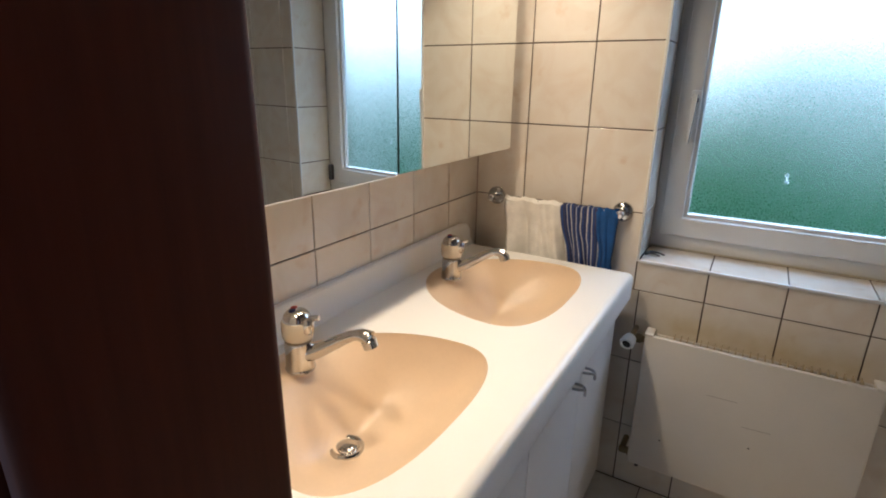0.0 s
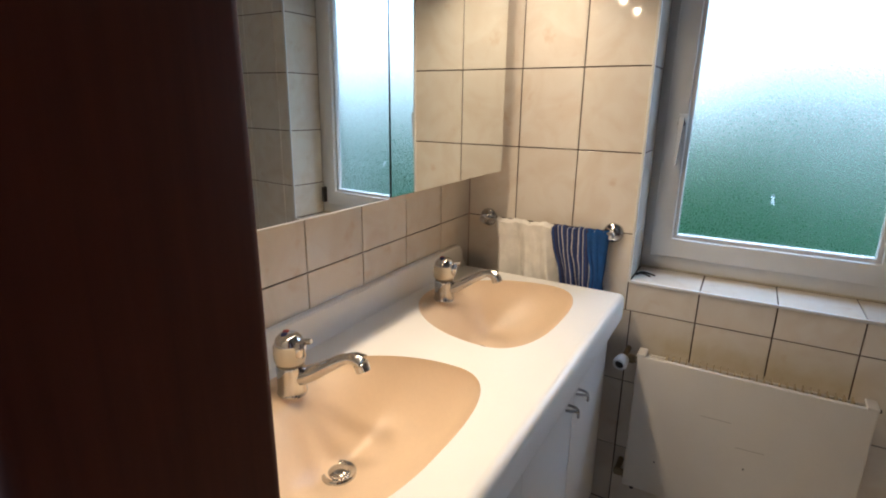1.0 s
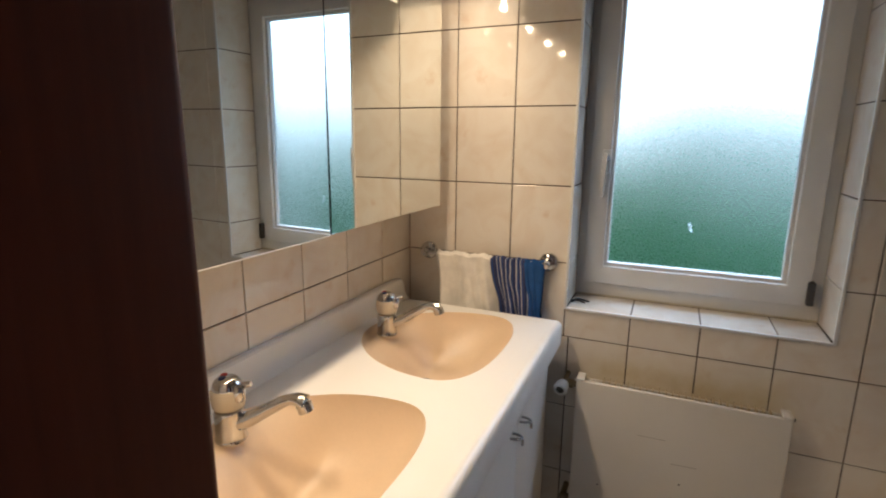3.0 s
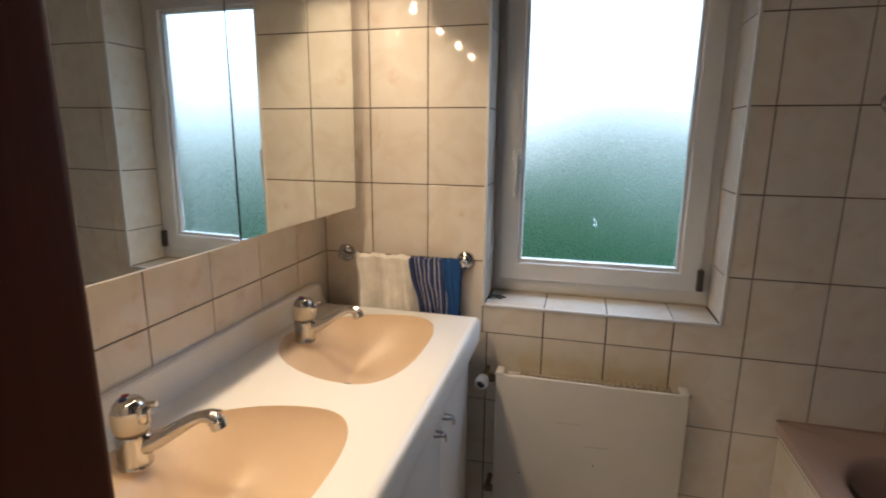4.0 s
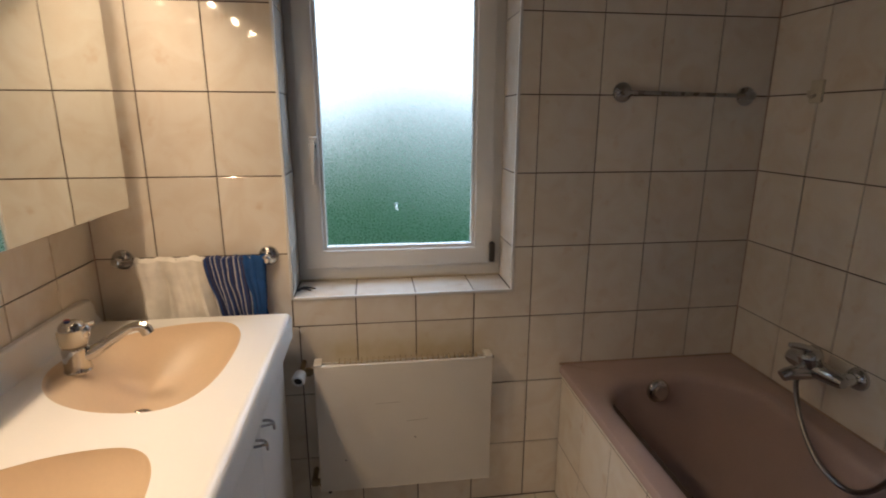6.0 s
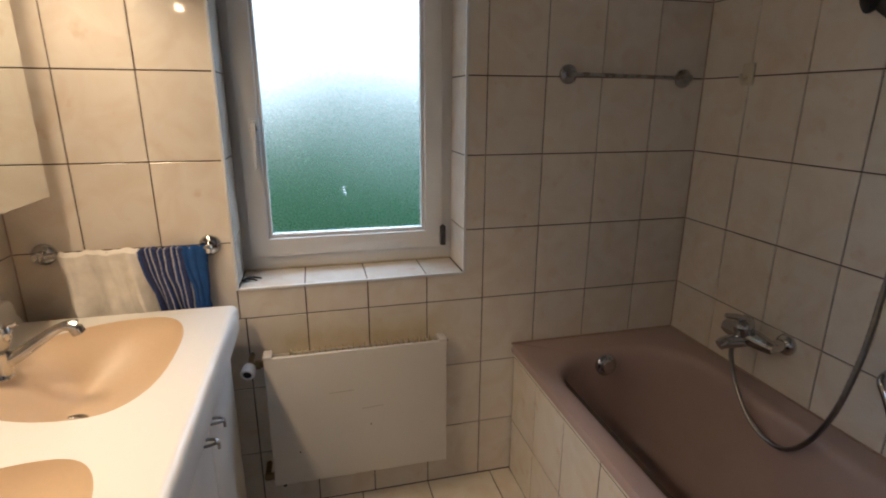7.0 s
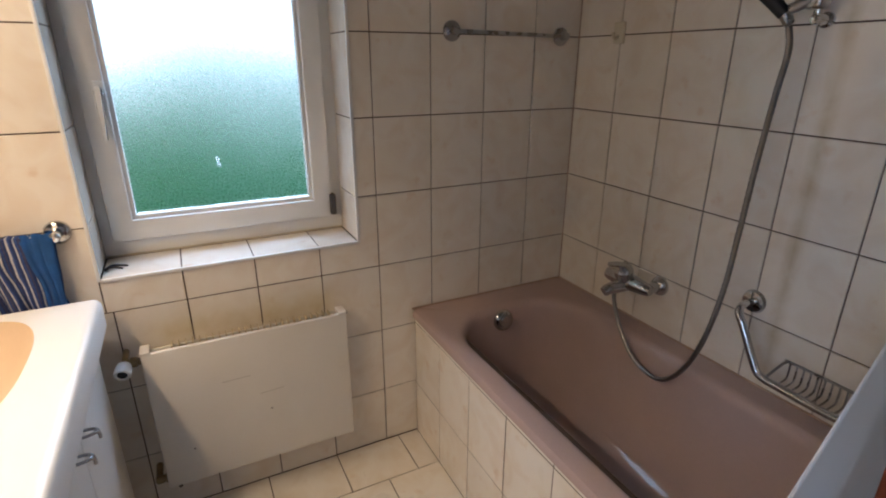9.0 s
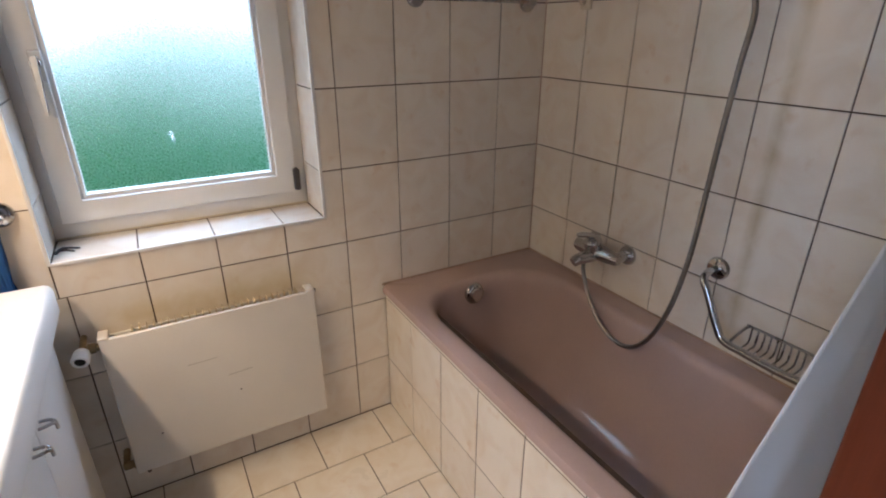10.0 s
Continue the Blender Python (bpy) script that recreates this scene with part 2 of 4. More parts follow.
LAMPGLOW = bpy.data.materials.new("halogen_lens")
t_, b_ = nodes_of(LAMPGLOW)
b_.inputs["Emission Color"].default_value = (1.0, 0.78, 0.50, 1)
b_.inputs["Emission Strength"].default_value = 420.0

# garden and sky far behind the frosted pane
BACK = bpy.data.materials.new("garden_and_sky")
BACK.use_nodes = True
t_ = BACK.node_tree
t_.nodes.remove(t_.nodes["Principled BSDF"])
em_ = t_.nodes.new("ShaderNodeEmission")
geo_ = t_.nodes.new("ShaderNodeNewGeometry")
sep_ = t_.nodes.new("ShaderNodeSeparateXYZ")
t_.links.new(geo_.outputs["Position"], sep_.inputs["Vector"])
nz_ = t_.nodes.new("ShaderNodeTexNoise")
nz_.inputs["Scale"].default_value = 0.8
nz_.inputs["Detail"].default_value = 4.0
t_.links.new(geo_.outputs["Position"], nz_.inputs["Vector"])
ma_ = t_.nodes.new("ShaderNodeMath")
ma_.operation = 'MULTIPLY_ADD'
ma_.inputs[1].default_value = 1.9
t_.links.new(nz_.outputs["Fac"], ma_.inputs[0])
t_.links.new(sep_.outputs["Z"], ma_.inputs[2])
mr_ = t_.nodes.new("ShaderNodeMapRange")
mr_.inputs["From Min"].default_value, mr_.inputs["From Max"].default_value = 0.5, 5.5
# unseen left end darkened, added to keep daylight off the bath wall
lf_ = t_.nodes.new("ShaderNodeMapRange")
lf_.interpolation_type = 'SMOOTHSTEP'
lf_.inputs["From Min"].default_value, lf_.inputs["From Max"].default_value = -0.6, -5.0
lf_.inputs["To Min"].default_value, lf_.inputs["To Max"].default_value = 0.0, -9.0
t_.links.new(sep_.outputs["X"], lf_.inputs["Value"])
ad_ = t_.nodes.new("ShaderNodeMath")
t_.links.new(ma_.outputs["Value"], ad_.inputs[0])
t_.links.new(lf_.outputs["Result"], ad_.inputs[1])
t_.links.new(ad_.outputs["Value"], mr_.inputs["Value"])
rt_ = t_.nodes.new("ShaderNodeMapRange")       # the backdrop turns pale grey at its right end
rt_.interpolation_type = 'SMOOTHSTEP'
rt_.inputs["From Min"].default_value, rt_.inputs["From Max"].default_value = 5.3, 5.7
t_.links.new(sep_.outputs["X"], rt_.inputs["Value"])
rp_ = ramp(t_, mr_.outputs["Result"], [(0.10, (0.0020, 0.0150, 0.0048)), (0.25, (0.0034, 0.0215, 0.0080)), (0.37, (0.062, 0.086, 0.084)), (0.52, (0.40, 0.44, 0.445)), (0.72, (0.61, 0.79, 0.98))])
t_.links.new(mixc(t_, rt_.outputs["Result"], rp_.outputs["Color"], (0.20, 0.25, 0.27)), em_.inputs["Color"])
hi_ = t_.nodes.new("ShaderNodeMapRange")      # the sky grows brighter upwards
hi_.inputs["From Min"].default_value, hi_.inputs["From Max"].default_value = 4.0, 9.0
hi_.inputs["To Min"].default_value, hi_.inputs["To Max"].default_value = SKY_GLOW, SKY_GLOW * 2.2
t_.links.new(sep_.outputs["Z"], hi_.inputs["Value"])
t_.links.new(hi_.outputs["Result"], em_.inputs["Strength"])
t_.links.new(em_.outputs["Emission"], t_.nodes["Material Output"].inputs["Surface"])


# ---- mesh tools ----
def thing(name, label="", category="", group="", kind="", at=(0, 0, 0)):
    ob = new(name)
    ob.empty_display_size = 0.05
    ob.location = at
    return tagged(ob, label, category, group, kind)


def part(name, bm, material, parent=None, label="", smooth=False, **tags):
    """Links a bmesh as one mesh object; coordinates are the world's, or the parent's."""
    me = bpy.data.meshes.new(name)
    bmesh.ops.recalc_face_normals(bm, faces=bm.faces)
    bm.to_mesh(me)
    bm.free()
    me.materials.append(material)
    if smooth:
        for p in me.polygons:
            p.use_smooth = True
        me.set_sharp_from_angle(angle=radians(40))
    ob = new(name, me)
    if parent:
        ob.parent = parent
    return tagged(ob, label, **tags)


def box(x0, x1, y0, y1, z0, z1, bevel=0.0, seg=2, bm=None):
    own = bmesh.new()
    bmesh.ops.create_cube(own, size=1.0, matrix=Matrix.LocRotScale(((x0 + x1) / 2, (y0 + y1) / 2, (z0 + z1) / 2), None, (abs(x1 - x0), abs(y1 - y0), abs(z1 - z0))))
    if bevel:
        bmesh.ops.bevel(own, geom=own.edges[:], offset=bevel, segments=seg, affect='EDGES', profile=0.5)
    return merged(bm, own) if bm else own


def merged(bm, other):
    me = bpy.data.meshes.new("tmp")
    other.to_mesh(me)
    other.free()
    bm.from_mesh(me)
    bpy.data.meshes.remove(me)
    return bm


def frame_of(axis):
    z = Vector(axis).normalized()
    x = z.orthogonal().normalized()
    return x, z.cross(x), z


def lathe(profile, base, axis=(0, 0, 1), seg=24, bm=None):
    """A turned body: rows of (radius, height) along axis from base."""
    bm = bm or bmesh.new()
    ux, uy, uz = frame_of(axis)
    base = Vector(base)
    rings = []
    for r, h in profile:
        c = base + uz * h
        if r < 1e-5:
            rings.append([bm.verts.new(c)])
        else:
            rings.append([bm.verts.new(c + ux * (r * math.cos(2 * math.pi * i / seg)) + uy * (r * math.sin(2 * math.pi * i / seg))) for i in range(seg)])
    for a, b in zip(rings, rings[1:]):
        for i in range(seg):
            j = (i + 1) % seg
            if len(a) == 1 and len(b) > 1:
                bm.faces.new((a[0], b[i], b[j]))
            elif len(b) == 1 and len(a) > 1:
                bm.faces.new((a[i], b[0], a[j]))
            elif len(a) > 1:
                bm.faces.new((a[i], b[i], b[j], a[j]))
    for ring, flip in ((rings[0], True), (rings[-1], False)):
        if len(ring) > 1:
            bm.faces.new(ring[::-1] if flip else ring)
    return bm


def spline(points, n):
    """Points of a Catmull-Rom curve through the given ones."""
    p = [Vector(q) for q in points]
    p = [p[0] * 2 - p[1]] + p + [p[-1] * 2 - p[-2]]
    out = []
    for i in range(1, len(p) - 2):
        for k in range(n):
            t = k / n
            a, b, c, d = p[i - 1:i + 3]
            out.append(0.5 * (2 * b + (c - a) * t + (2 * a - 5 * b + 4 * c - d) * t * t + (3 * b - a - 3 * c + d) * t ** 3))
    return out + [p[-2]]


def tube(points, radius, seg=10, bm=None, ribs=0.0):
    """A round bar along points; radius may be a function of 0..1 along it."""
    bm = bm or bmesh.new()
    pts = [Vector(q) for q in points]
    up, rings = None, []
    for i, p in enumerate(pts):
        d = (pts[min(i + 1, len(pts) - 1)] - pts[max(i - 1, 0)]).normalized()
        if up is None:
            up = d.orthogonal().normalized()
        up = (up - d * up.dot(d)).normalized()
        side = d.cross(up)
        r = radius(i / (len(pts) - 1)) if callable(radius) else radius
        r += ribs * (i % 2)
        rings.append([bm.verts.new(p + up * (r * math.cos(2 * math.pi * k / seg)) + side * (r * math.sin(2 * math.pi * k / seg))) for k in range(seg)])
    for a, b in zip(rings, rings[1:]):
        for k in range(seg):
            bm.faces.new((a[k], a[(k + 1) % seg], b[(k + 1) % seg], b[k]))
    bm.faces.new(rings[0][::-1])
    bm.faces.new(rings[-1])
    return bm


def loft(loops, close=True, bm=None):
    """Skins closed loops of equal length, in order."""
    bm = bm or bmesh.new()
    rows = [[bm.verts.new(p) for p in loop] for loop in loops]
    for a, b in zip(rows, rows[1:]):
        n = len(a)
        for k in range(n):
            bm.faces.new((a[k], a[(k + 1) % n], b[(k + 1) % n], b[k]))
    if close:
        bm.faces.new(rows[-1])
    return bm


def offset_outline(pts, d):
    """Moves the edges of a right-angled outline (counter-clockwise) inwards by d."""
    n, out = len(pts), []
    for i in range(n):
        (ax, ay), (bx, by), (cx, cy) = pts[i - 1], pts[i], pts[(i + 1) % n]
        def inn(px, py, qx, qy):
            l = math.hypot(qx - px, qy - py)
            return -(qy - py) / l, (qx - px) / l
        n1, n2 = inn(ax, ay, bx, by), inn(bx, by, cx, cy)
        out.append((bx + d * (n1[0] + n2[0]), by + d * (n1[1] + n2[1])))
    return out


def tile_mesh(pts, material, thick=0.006, gap=0.0018, chamfer=0.0010):
    """One tile in its own plane: outline in u, v; its face looks along +w."""
    me = bpy.data.meshes.new("tile")
    o1, o2 = offset_outline(pts, gap), offset_outline(pts, gap + chamfer)
    n = len(pts)
    verts = [(u, v, -thick) for u, v in o1] + [(u, v, -chamfer * 0.8) for u, v in o1] + [(u, v, 0) for u, v in o2]
    faces = [tuple(range(2 * n, 3 * n))]
    for k in range(n):
        j = (k + 1) % n
        faces += [(k, j, n + j, n + k), (n + k, n + j, 2 * n + j, 2 * n + k)]
    me.from_pydata(verts, [], faces)
    me.materials.append(material)
    return me


def tile_plane(parent, origin, u, v, us, vs, hole=None, material=None, name="tile"):
    """Lays tiles between the joints us and vs; hole: (u0, u1, v0, v1) left free."""
    u, v = Vector(u), Vector(v)
    w = u.cross(v)
    rot = Matrix((u, v, w)).transposed().to_4x4()
    cache = {}
    rng = random.Random(len(us) * 31 + len(vs))
    for a0, a1 in zip(us, us[1:]):
        for b0, b1 in zip(vs, vs[1:]):
            pts = [(a0, b0), (a1, b0), (a1, b1), (a0, b1)]
            if hole:
                h0, h1, k0, k1 = hole
                c0, c1, e0, e1 = max(a0, h0), min(a1, h1), max(b0, k0), min(b1, k1)
                if c1 - c0 > 1e-4 and e1 - e0 > 1e-4:
                    fu = c0 <= a0 + 1e-4 and c1 >= a1 - 1e-4
                    fv = e0 <= b0 + 1e-4 and e1 >= b1 - 1e-4
                    if fu and fv:
                        continue
                    if fu:
                        pts = [(a0, b0), (a1, b0), (a1, e0), (a0, e0)] if e0 > b0 + 1e-4 else [(a0, e1), (a1, e1), (a1, b1), (a0, b1)]
                    elif fv:
                        pts = [(a0, b0), (c0, b0), (c0, b1), (a0, b1)] if c0 > a0 + 1e-4 else [(c1, b0), (a1, b0), (a1, b1), (c1, b1)]
                    elif e0 > b0 + 1e-4 and c0 <= a0 + 1e-4:
                        pts = [(a0, b0), (a1, b0), (a1, b1), (c1, b1), (c1, e0), (a0, e0)]
                    elif e0 > b0 + 1e-4:
                        pts = [(a0, b0), (a1, b0), (a1, e0), (c0, e0), (c0, b1), (a0, b1)]
                    elif c0 <= a0 + 1e-4:
                        pts = [(c1, b0), (a1, b0), (a1, b1), (a0, b1), (a0, e1), (c1, e1)]
                    else:
                        pts = [(a0, b0), (c0, b0), (c0, e1), (a1, e1), (a1, b1), (a0, b1)]
            pu, pv = pts[0]
            loc = [(round(p - pu, 4), round(q - pv, 4)) for p, q in pts]
            key = tuple(loc)
            if key not in cache:
                cache[key] = tile_mesh(loc, material or TILE)
            ob = new(name, cache[key])
            lift = rng.uniform(-0.0004, 0.0004)
            tilt = Matrix.Rotation(rng.uniform(-0.0016, 0.0016), 4, 'X') @ Matrix.Rotation(rng.uniform(-0.0016, 0.0016), 4, 'Y')
            ob.matrix_world = Matrix.Translation(Vector(origin) + u * pu + v * pv + w * lift) @ rot @ tilt
            ob.parent = parent


def steps(a, b, first, pitch):
    """Joints from a to b with a joint at first and every pitch from there."""
    k = math.ceil((a - first) / pitch + 1e-6)
    out = [a]
    while first + k * pitch < b - 1e-4:
        if first + k * pitch > a + 1e-4:
            out.append(first + k * pitch)
        k += 1
    return out + [b]


# ---- room shell ----
T = 0.004   # tiles stand this far before the bedding
bm = box(XW - 0.15, WX0, YN + T, 0.30, 0, CEIL)
box(WX1, XE + 0.15, YN + T, 0.30, 0, CEIL, bm=bm)
box(WX0, WX1, YN + T, 0.30, 0, WZ0 - T, bm=bm)
box(WX0, WX1, YN + T, 0.30, WZ1, CEIL, bm=bm)
wall_n = part("wall_north", bm, GROUT, None, "cream tiled outer wall with a window", category="wall", kind="structure")
wall_w = part("wall_west", box(XW - 0.15, XW - T, YS - 0.12, YN + T, 0, CEIL), GROUT, None, "cream tiled wall behind the washstand", category="wall", kind="structure")
wall_e = part("wall_east", box(XE + T, XE + 0.15, YS - 0.12, YN + T, 0, CEIL), GROUT, None, "cream tiled wall along the bathtub", category="wall", kind="structure")
bm = box(XW - T, DX0 - 0.02, YS - 0.12, YS, 0, CEIL)
box(DX1 + 0.02, XE + T, YS - 0.12, YS, 0, CEIL, bm=bm)
box(DX0 - 0.02, DX1 + 0.02, YS - 0.12, YS, DZ1 + 0.02, CEIL, bm=bm)
wall_s = part("wall_south", bm, PLASTER, None, "pale wall with the doorway", category="wall", kind="structure")
floor = part("floor", box(XW - 0.15, XE + 0.15, YS - 0.12, 0.30, -0.1, FLOOR - T), GROUT, None, "cream tiled bathroom floor in running bond", category="floor", kind="structure")
part("ceiling", box(XW - 0.15, XE + 0.15, YS - 0.12, 0.30, CEIL, CEIL + 0.1), CEILM, None, "plain beige painted ceiling", category="ceiling", kind="structure")
# the hall behind the doorway
bm = box(-1.2, 3.0, YS - 2.2, YS - 2.1, 0, CEIL)
box(-1.3, -1.2, YS - 2.2, YS - 1.5, 0, CEIL, bm=bm)
box(-1.3, -1.2, YS - 0.5, YS - 0.12, 0, CEIL, bm=bm)
box(-1.3, -1.2, YS - 1.5, YS - 0.5, 0, 0.9, bm=bm)
box(-1.3, -1.2, YS - 1.5, YS - 0.5, 2.1, CEIL, bm=bm)
box(3.0, 3.1, YS - 2.2, YS - 0.12, 0, CEIL, bm=bm)
box(-1.3, XW - 0.15, YS - 0.22, YS - 0.12, 0, CEIL, bm=bm)
box(XE + 0.15, 3.1, YS - 0.22, YS - 0.12, 0, CEIL, bm=bm)
part("wall_hall", bm, HALLM, None, "dim plain hall walls", category="wall", kind="structure")
part("floor_hall", box(-1.3, 3.1, YS - 2.2, YS - 0.12, -0.1, FLOOR - 0.006), HALLM, None, "dim hall floor", category="floor", kind="structure")
part("ceiling_hall", box(-1.3, 3.1, YS - 2.2, YS - 0.12, CEIL, CEIL + 0.1), CEILM, None, "plain hall ceiling", category="ceiling", kind="structure")
part("backdrop", box(-10, 13, 3.6, 3.62, -1.5, 22), BACK, None, "blurred green garden under a bright sky", category="backdrop", kind="structure")

# door frame of the doorway
dfr = thing("door_frame", "dark mahogany brown wooden door frame with rounded edges", "door frame", kind="structure")
for nm, xa, xb in (("jamb", DX0 - 0.03, DX0), ("jamb", DX1, DX1 + 0.03)):
    part(nm, box(xa, xb, YS - 0.135, YS + 0.018, FLOOR, DZ1, 0.010, 4), BROWN, dfr, smooth=True)
part("head", box(DX0 - 0.03, DX1 + 0.03, YS - 0.135, YS + 0.018, DZ1 + 0.001, DZ1 + 0.03, 0.004), BROWN, dfr, smooth=True)
for ys0, ys1 in ((YS + 0.001, YS + 0.016), (YS - 0.14, YS - 0.121)):
    part("architrave", box(DX0 - 0.10, DX0 - 0.031, ys0, ys1, FLOOR, DZ1 + 0.10, 0.005, 3), BROWN, dfr, smooth=True)
    part("architrave", box(DX1 + 0.031, DX1 + 0.10, ys0, ys1, FLOOR, DZ1 + 0.10, 0.005, 3), BROWN, dfr, smooth=True)
    part("architrave", box(DX0 - 0.03, DX1 + 0.03, ys0, ys1, DZ1 + 0.031, DZ1 + 0.10, 0.005, 3), BROWN, dfr, smooth=True)

# ---- window ----
win = thing("window_1", "white plastic window with a frosted rippled pane", "window", kind="structure")
FY0, FY1 = 0.182, 0.247
def ring(x0, x1, z0, z1, l, r, b, t, y0, y1, bev):
    def rect(y, o, i):
        """The outline at depth y: o in from the outer edge, or i out from the inner edge."""
        if i is None:
            a, b2, c, d = x0 + o, x1 - o, z0 + o, z1 - o
        else:
            a, b2, c, d = x0 + l - i, x1 - r + i, z0 + b - i, z1 - t + i
        return [(a, y, c), (b2, y, c), (b2, y, d), (a, y, d)]
    loops = [rect(y1, 0, None), rect(y0 + bev, 0, None), rect(y0 + 0.3 * bev, 0.3 * bev, None), rect(y0, bev, None),
             rect(y0, 0, bev), rect(y0 + 0.3 * bev, 0, 0.3 * bev), rect(y0 + bev, 0, 0), rect(y1, 0, 0)]
    bm = loft(loops, close=False)
    vs = list(bm.verts)
    for k in range(4):
        bm.faces.new((vs[k], vs[(k + 1) % 4], vs[28 + (k + 1) % 4], vs[28 + k]))
    return bm
part("window_frame", ring(WX0, WX1, WZ0, WZ1, 0.05, 0.06, 0.06, 0.06, FY0, FY1, 0.003), PVC, win, smooth=True)
SX0, SX1, SZ0, SZ1 = 0.627, 1.293, 0.903, 1.955
sash = part("sash", ring(SX0, SX1, SZ0, SZ1, 0.062, 0.062, 0.062, 0.070, FY0 - 0.022, FY0 + 0.03, 0.005), PVC, win, smooth=True)
part("glazing_bead", ring(SX0 + 0.060, SX1 - 0.060, SZ0 + 0.060, SZ1 - 0.068, 0.014, 0.014, 0.014, 0.014, FY0 - 0.008, FY0 + 0.02, 0.003), PVC, sash, smooth=True)
pane = part("pane", box(SX0 + 0.066, SX1 - 0.066, FY0 + 0.006, FY0 + 0.012, SZ0 + 0.066, SZ1 - 0.074), FROST, win, "frosted glass pane with fine ripples")
pane.visible_shadow = False
HX = 0.676
hnd = part("window_handle", box(HX - 0.015, HX + 0.015, FY0 - 0.034, FY0 - 0.022, 1.285, 1.362, 0.005, 3), WHITEP, sash, "white window handle with a slim lever", smooth=True)
part("neck", lathe([(0.0125, 0.0), (0.0125, 0.020), (0.0115, 0.030), (0.0, 0.034)], (HX, FY0 - 0.034, 1.334), (0, -1, 0), seg=18), CHROME, hnd, smooth=True)


def blade(y0, y1, grow):
    """A lever that narrows downwards, between two depths."""
    rows = []
    for zz, hw in ((1.350, 0.0065), (1.346, 0.0080), (1.320, 0.0075), (1.270, 0.0060), (1.212, 0.0045), (1.207, 0.0030)):
        lean = (1.35 - zz) * 0.03
        rows.append([(HX - hw - grow - lean, y0, zz), (HX + hw + grow - lean, y0, zz), (HX + hw + grow - lean, y1, zz), (HX - hw - grow - lean, y1, zz)])
    bm = loft(rows)
    bm.faces.new([v for v in list(bm.verts)[:4]][::-1])
    return bm


part("lever", blade(FY0 - 0.078, FY0 - 0.068, -0.001), WHITEP, hnd, smooth=True)
# the lever's shaded side is put into a dark second blade
part("lever_shade", blade(FY0 - 0.0675, FY0 - 0.056, 0.0005), DARKG, hnd, "dark grey back for the shaded side of the lever", smooth=True)
part("sealant", box(WX0 + 0.006, WX1 - 0.006, FY0 - 0.004, FY0 - 0.0005, WZ0 + 0.002, WZ0 + 0.007), YELLOWED, win, "yellowed sealant bead")
part("hinge", box(1.284, 1.303, FY0 - 0.040, FY0 - 0.001, 0.910, 0.982, 0.004), DARKG, win, "dark grey window hinge", smooth=True)

bm = bmesh.new()
for dx, dz, w, h, a in ((0.0, 0.0, 0.0028, 0.014, 0.25), (0.004, -0.010, 0.0022, 0.009, -0.2), (-0.004, 0.010, 0.0022, 0.007, 0.5)):
    bl = lathe([(0.0, 0.0006), (0.6, 0.0005), (1.0, 0.0)], (0, 0, 0), (0, -1, 0), seg=10)
    bl.transform(Matrix.Translation((0.949 + dx, FY0 + 0.0058, 1.117 + dz)) @ Matrix.Rotation(a, 4, 'Y') @ Matrix.Diagonal((w, 1, h, 1)))
    merged(bm, bl)
part("paint_smear", bm, SMEAR, pane, "white smear of paint")

# ---- washstand ----
CZ, CX1, CY0, CY1 = 0.832, 0.605, YS + 0.004, -0.078     # top, front, near and far end
BAS = ((0.375, -0.379), (0.375, -0.996))
BRX, BLX, BHY = 0.126, 0.290, 0.249      # egg-shaped: short towards the front, long towards the taps


def basin_loop(cx, cy, k, dz, n=72):
    out = []
    for i in range(n):
        a = 2 * math.pi * i / n
        c, s = math.cos(a), math.sin(a)
        e, rx = (2.6, BRX) if c > 0 else (1.92, BLX)
        r = (abs(c) ** e + abs(s) ** e) ** (-1 / e)
        out.append((cx + rx * k * r * c, cy + BHY * k * r * s, CZ + dz))
    return out


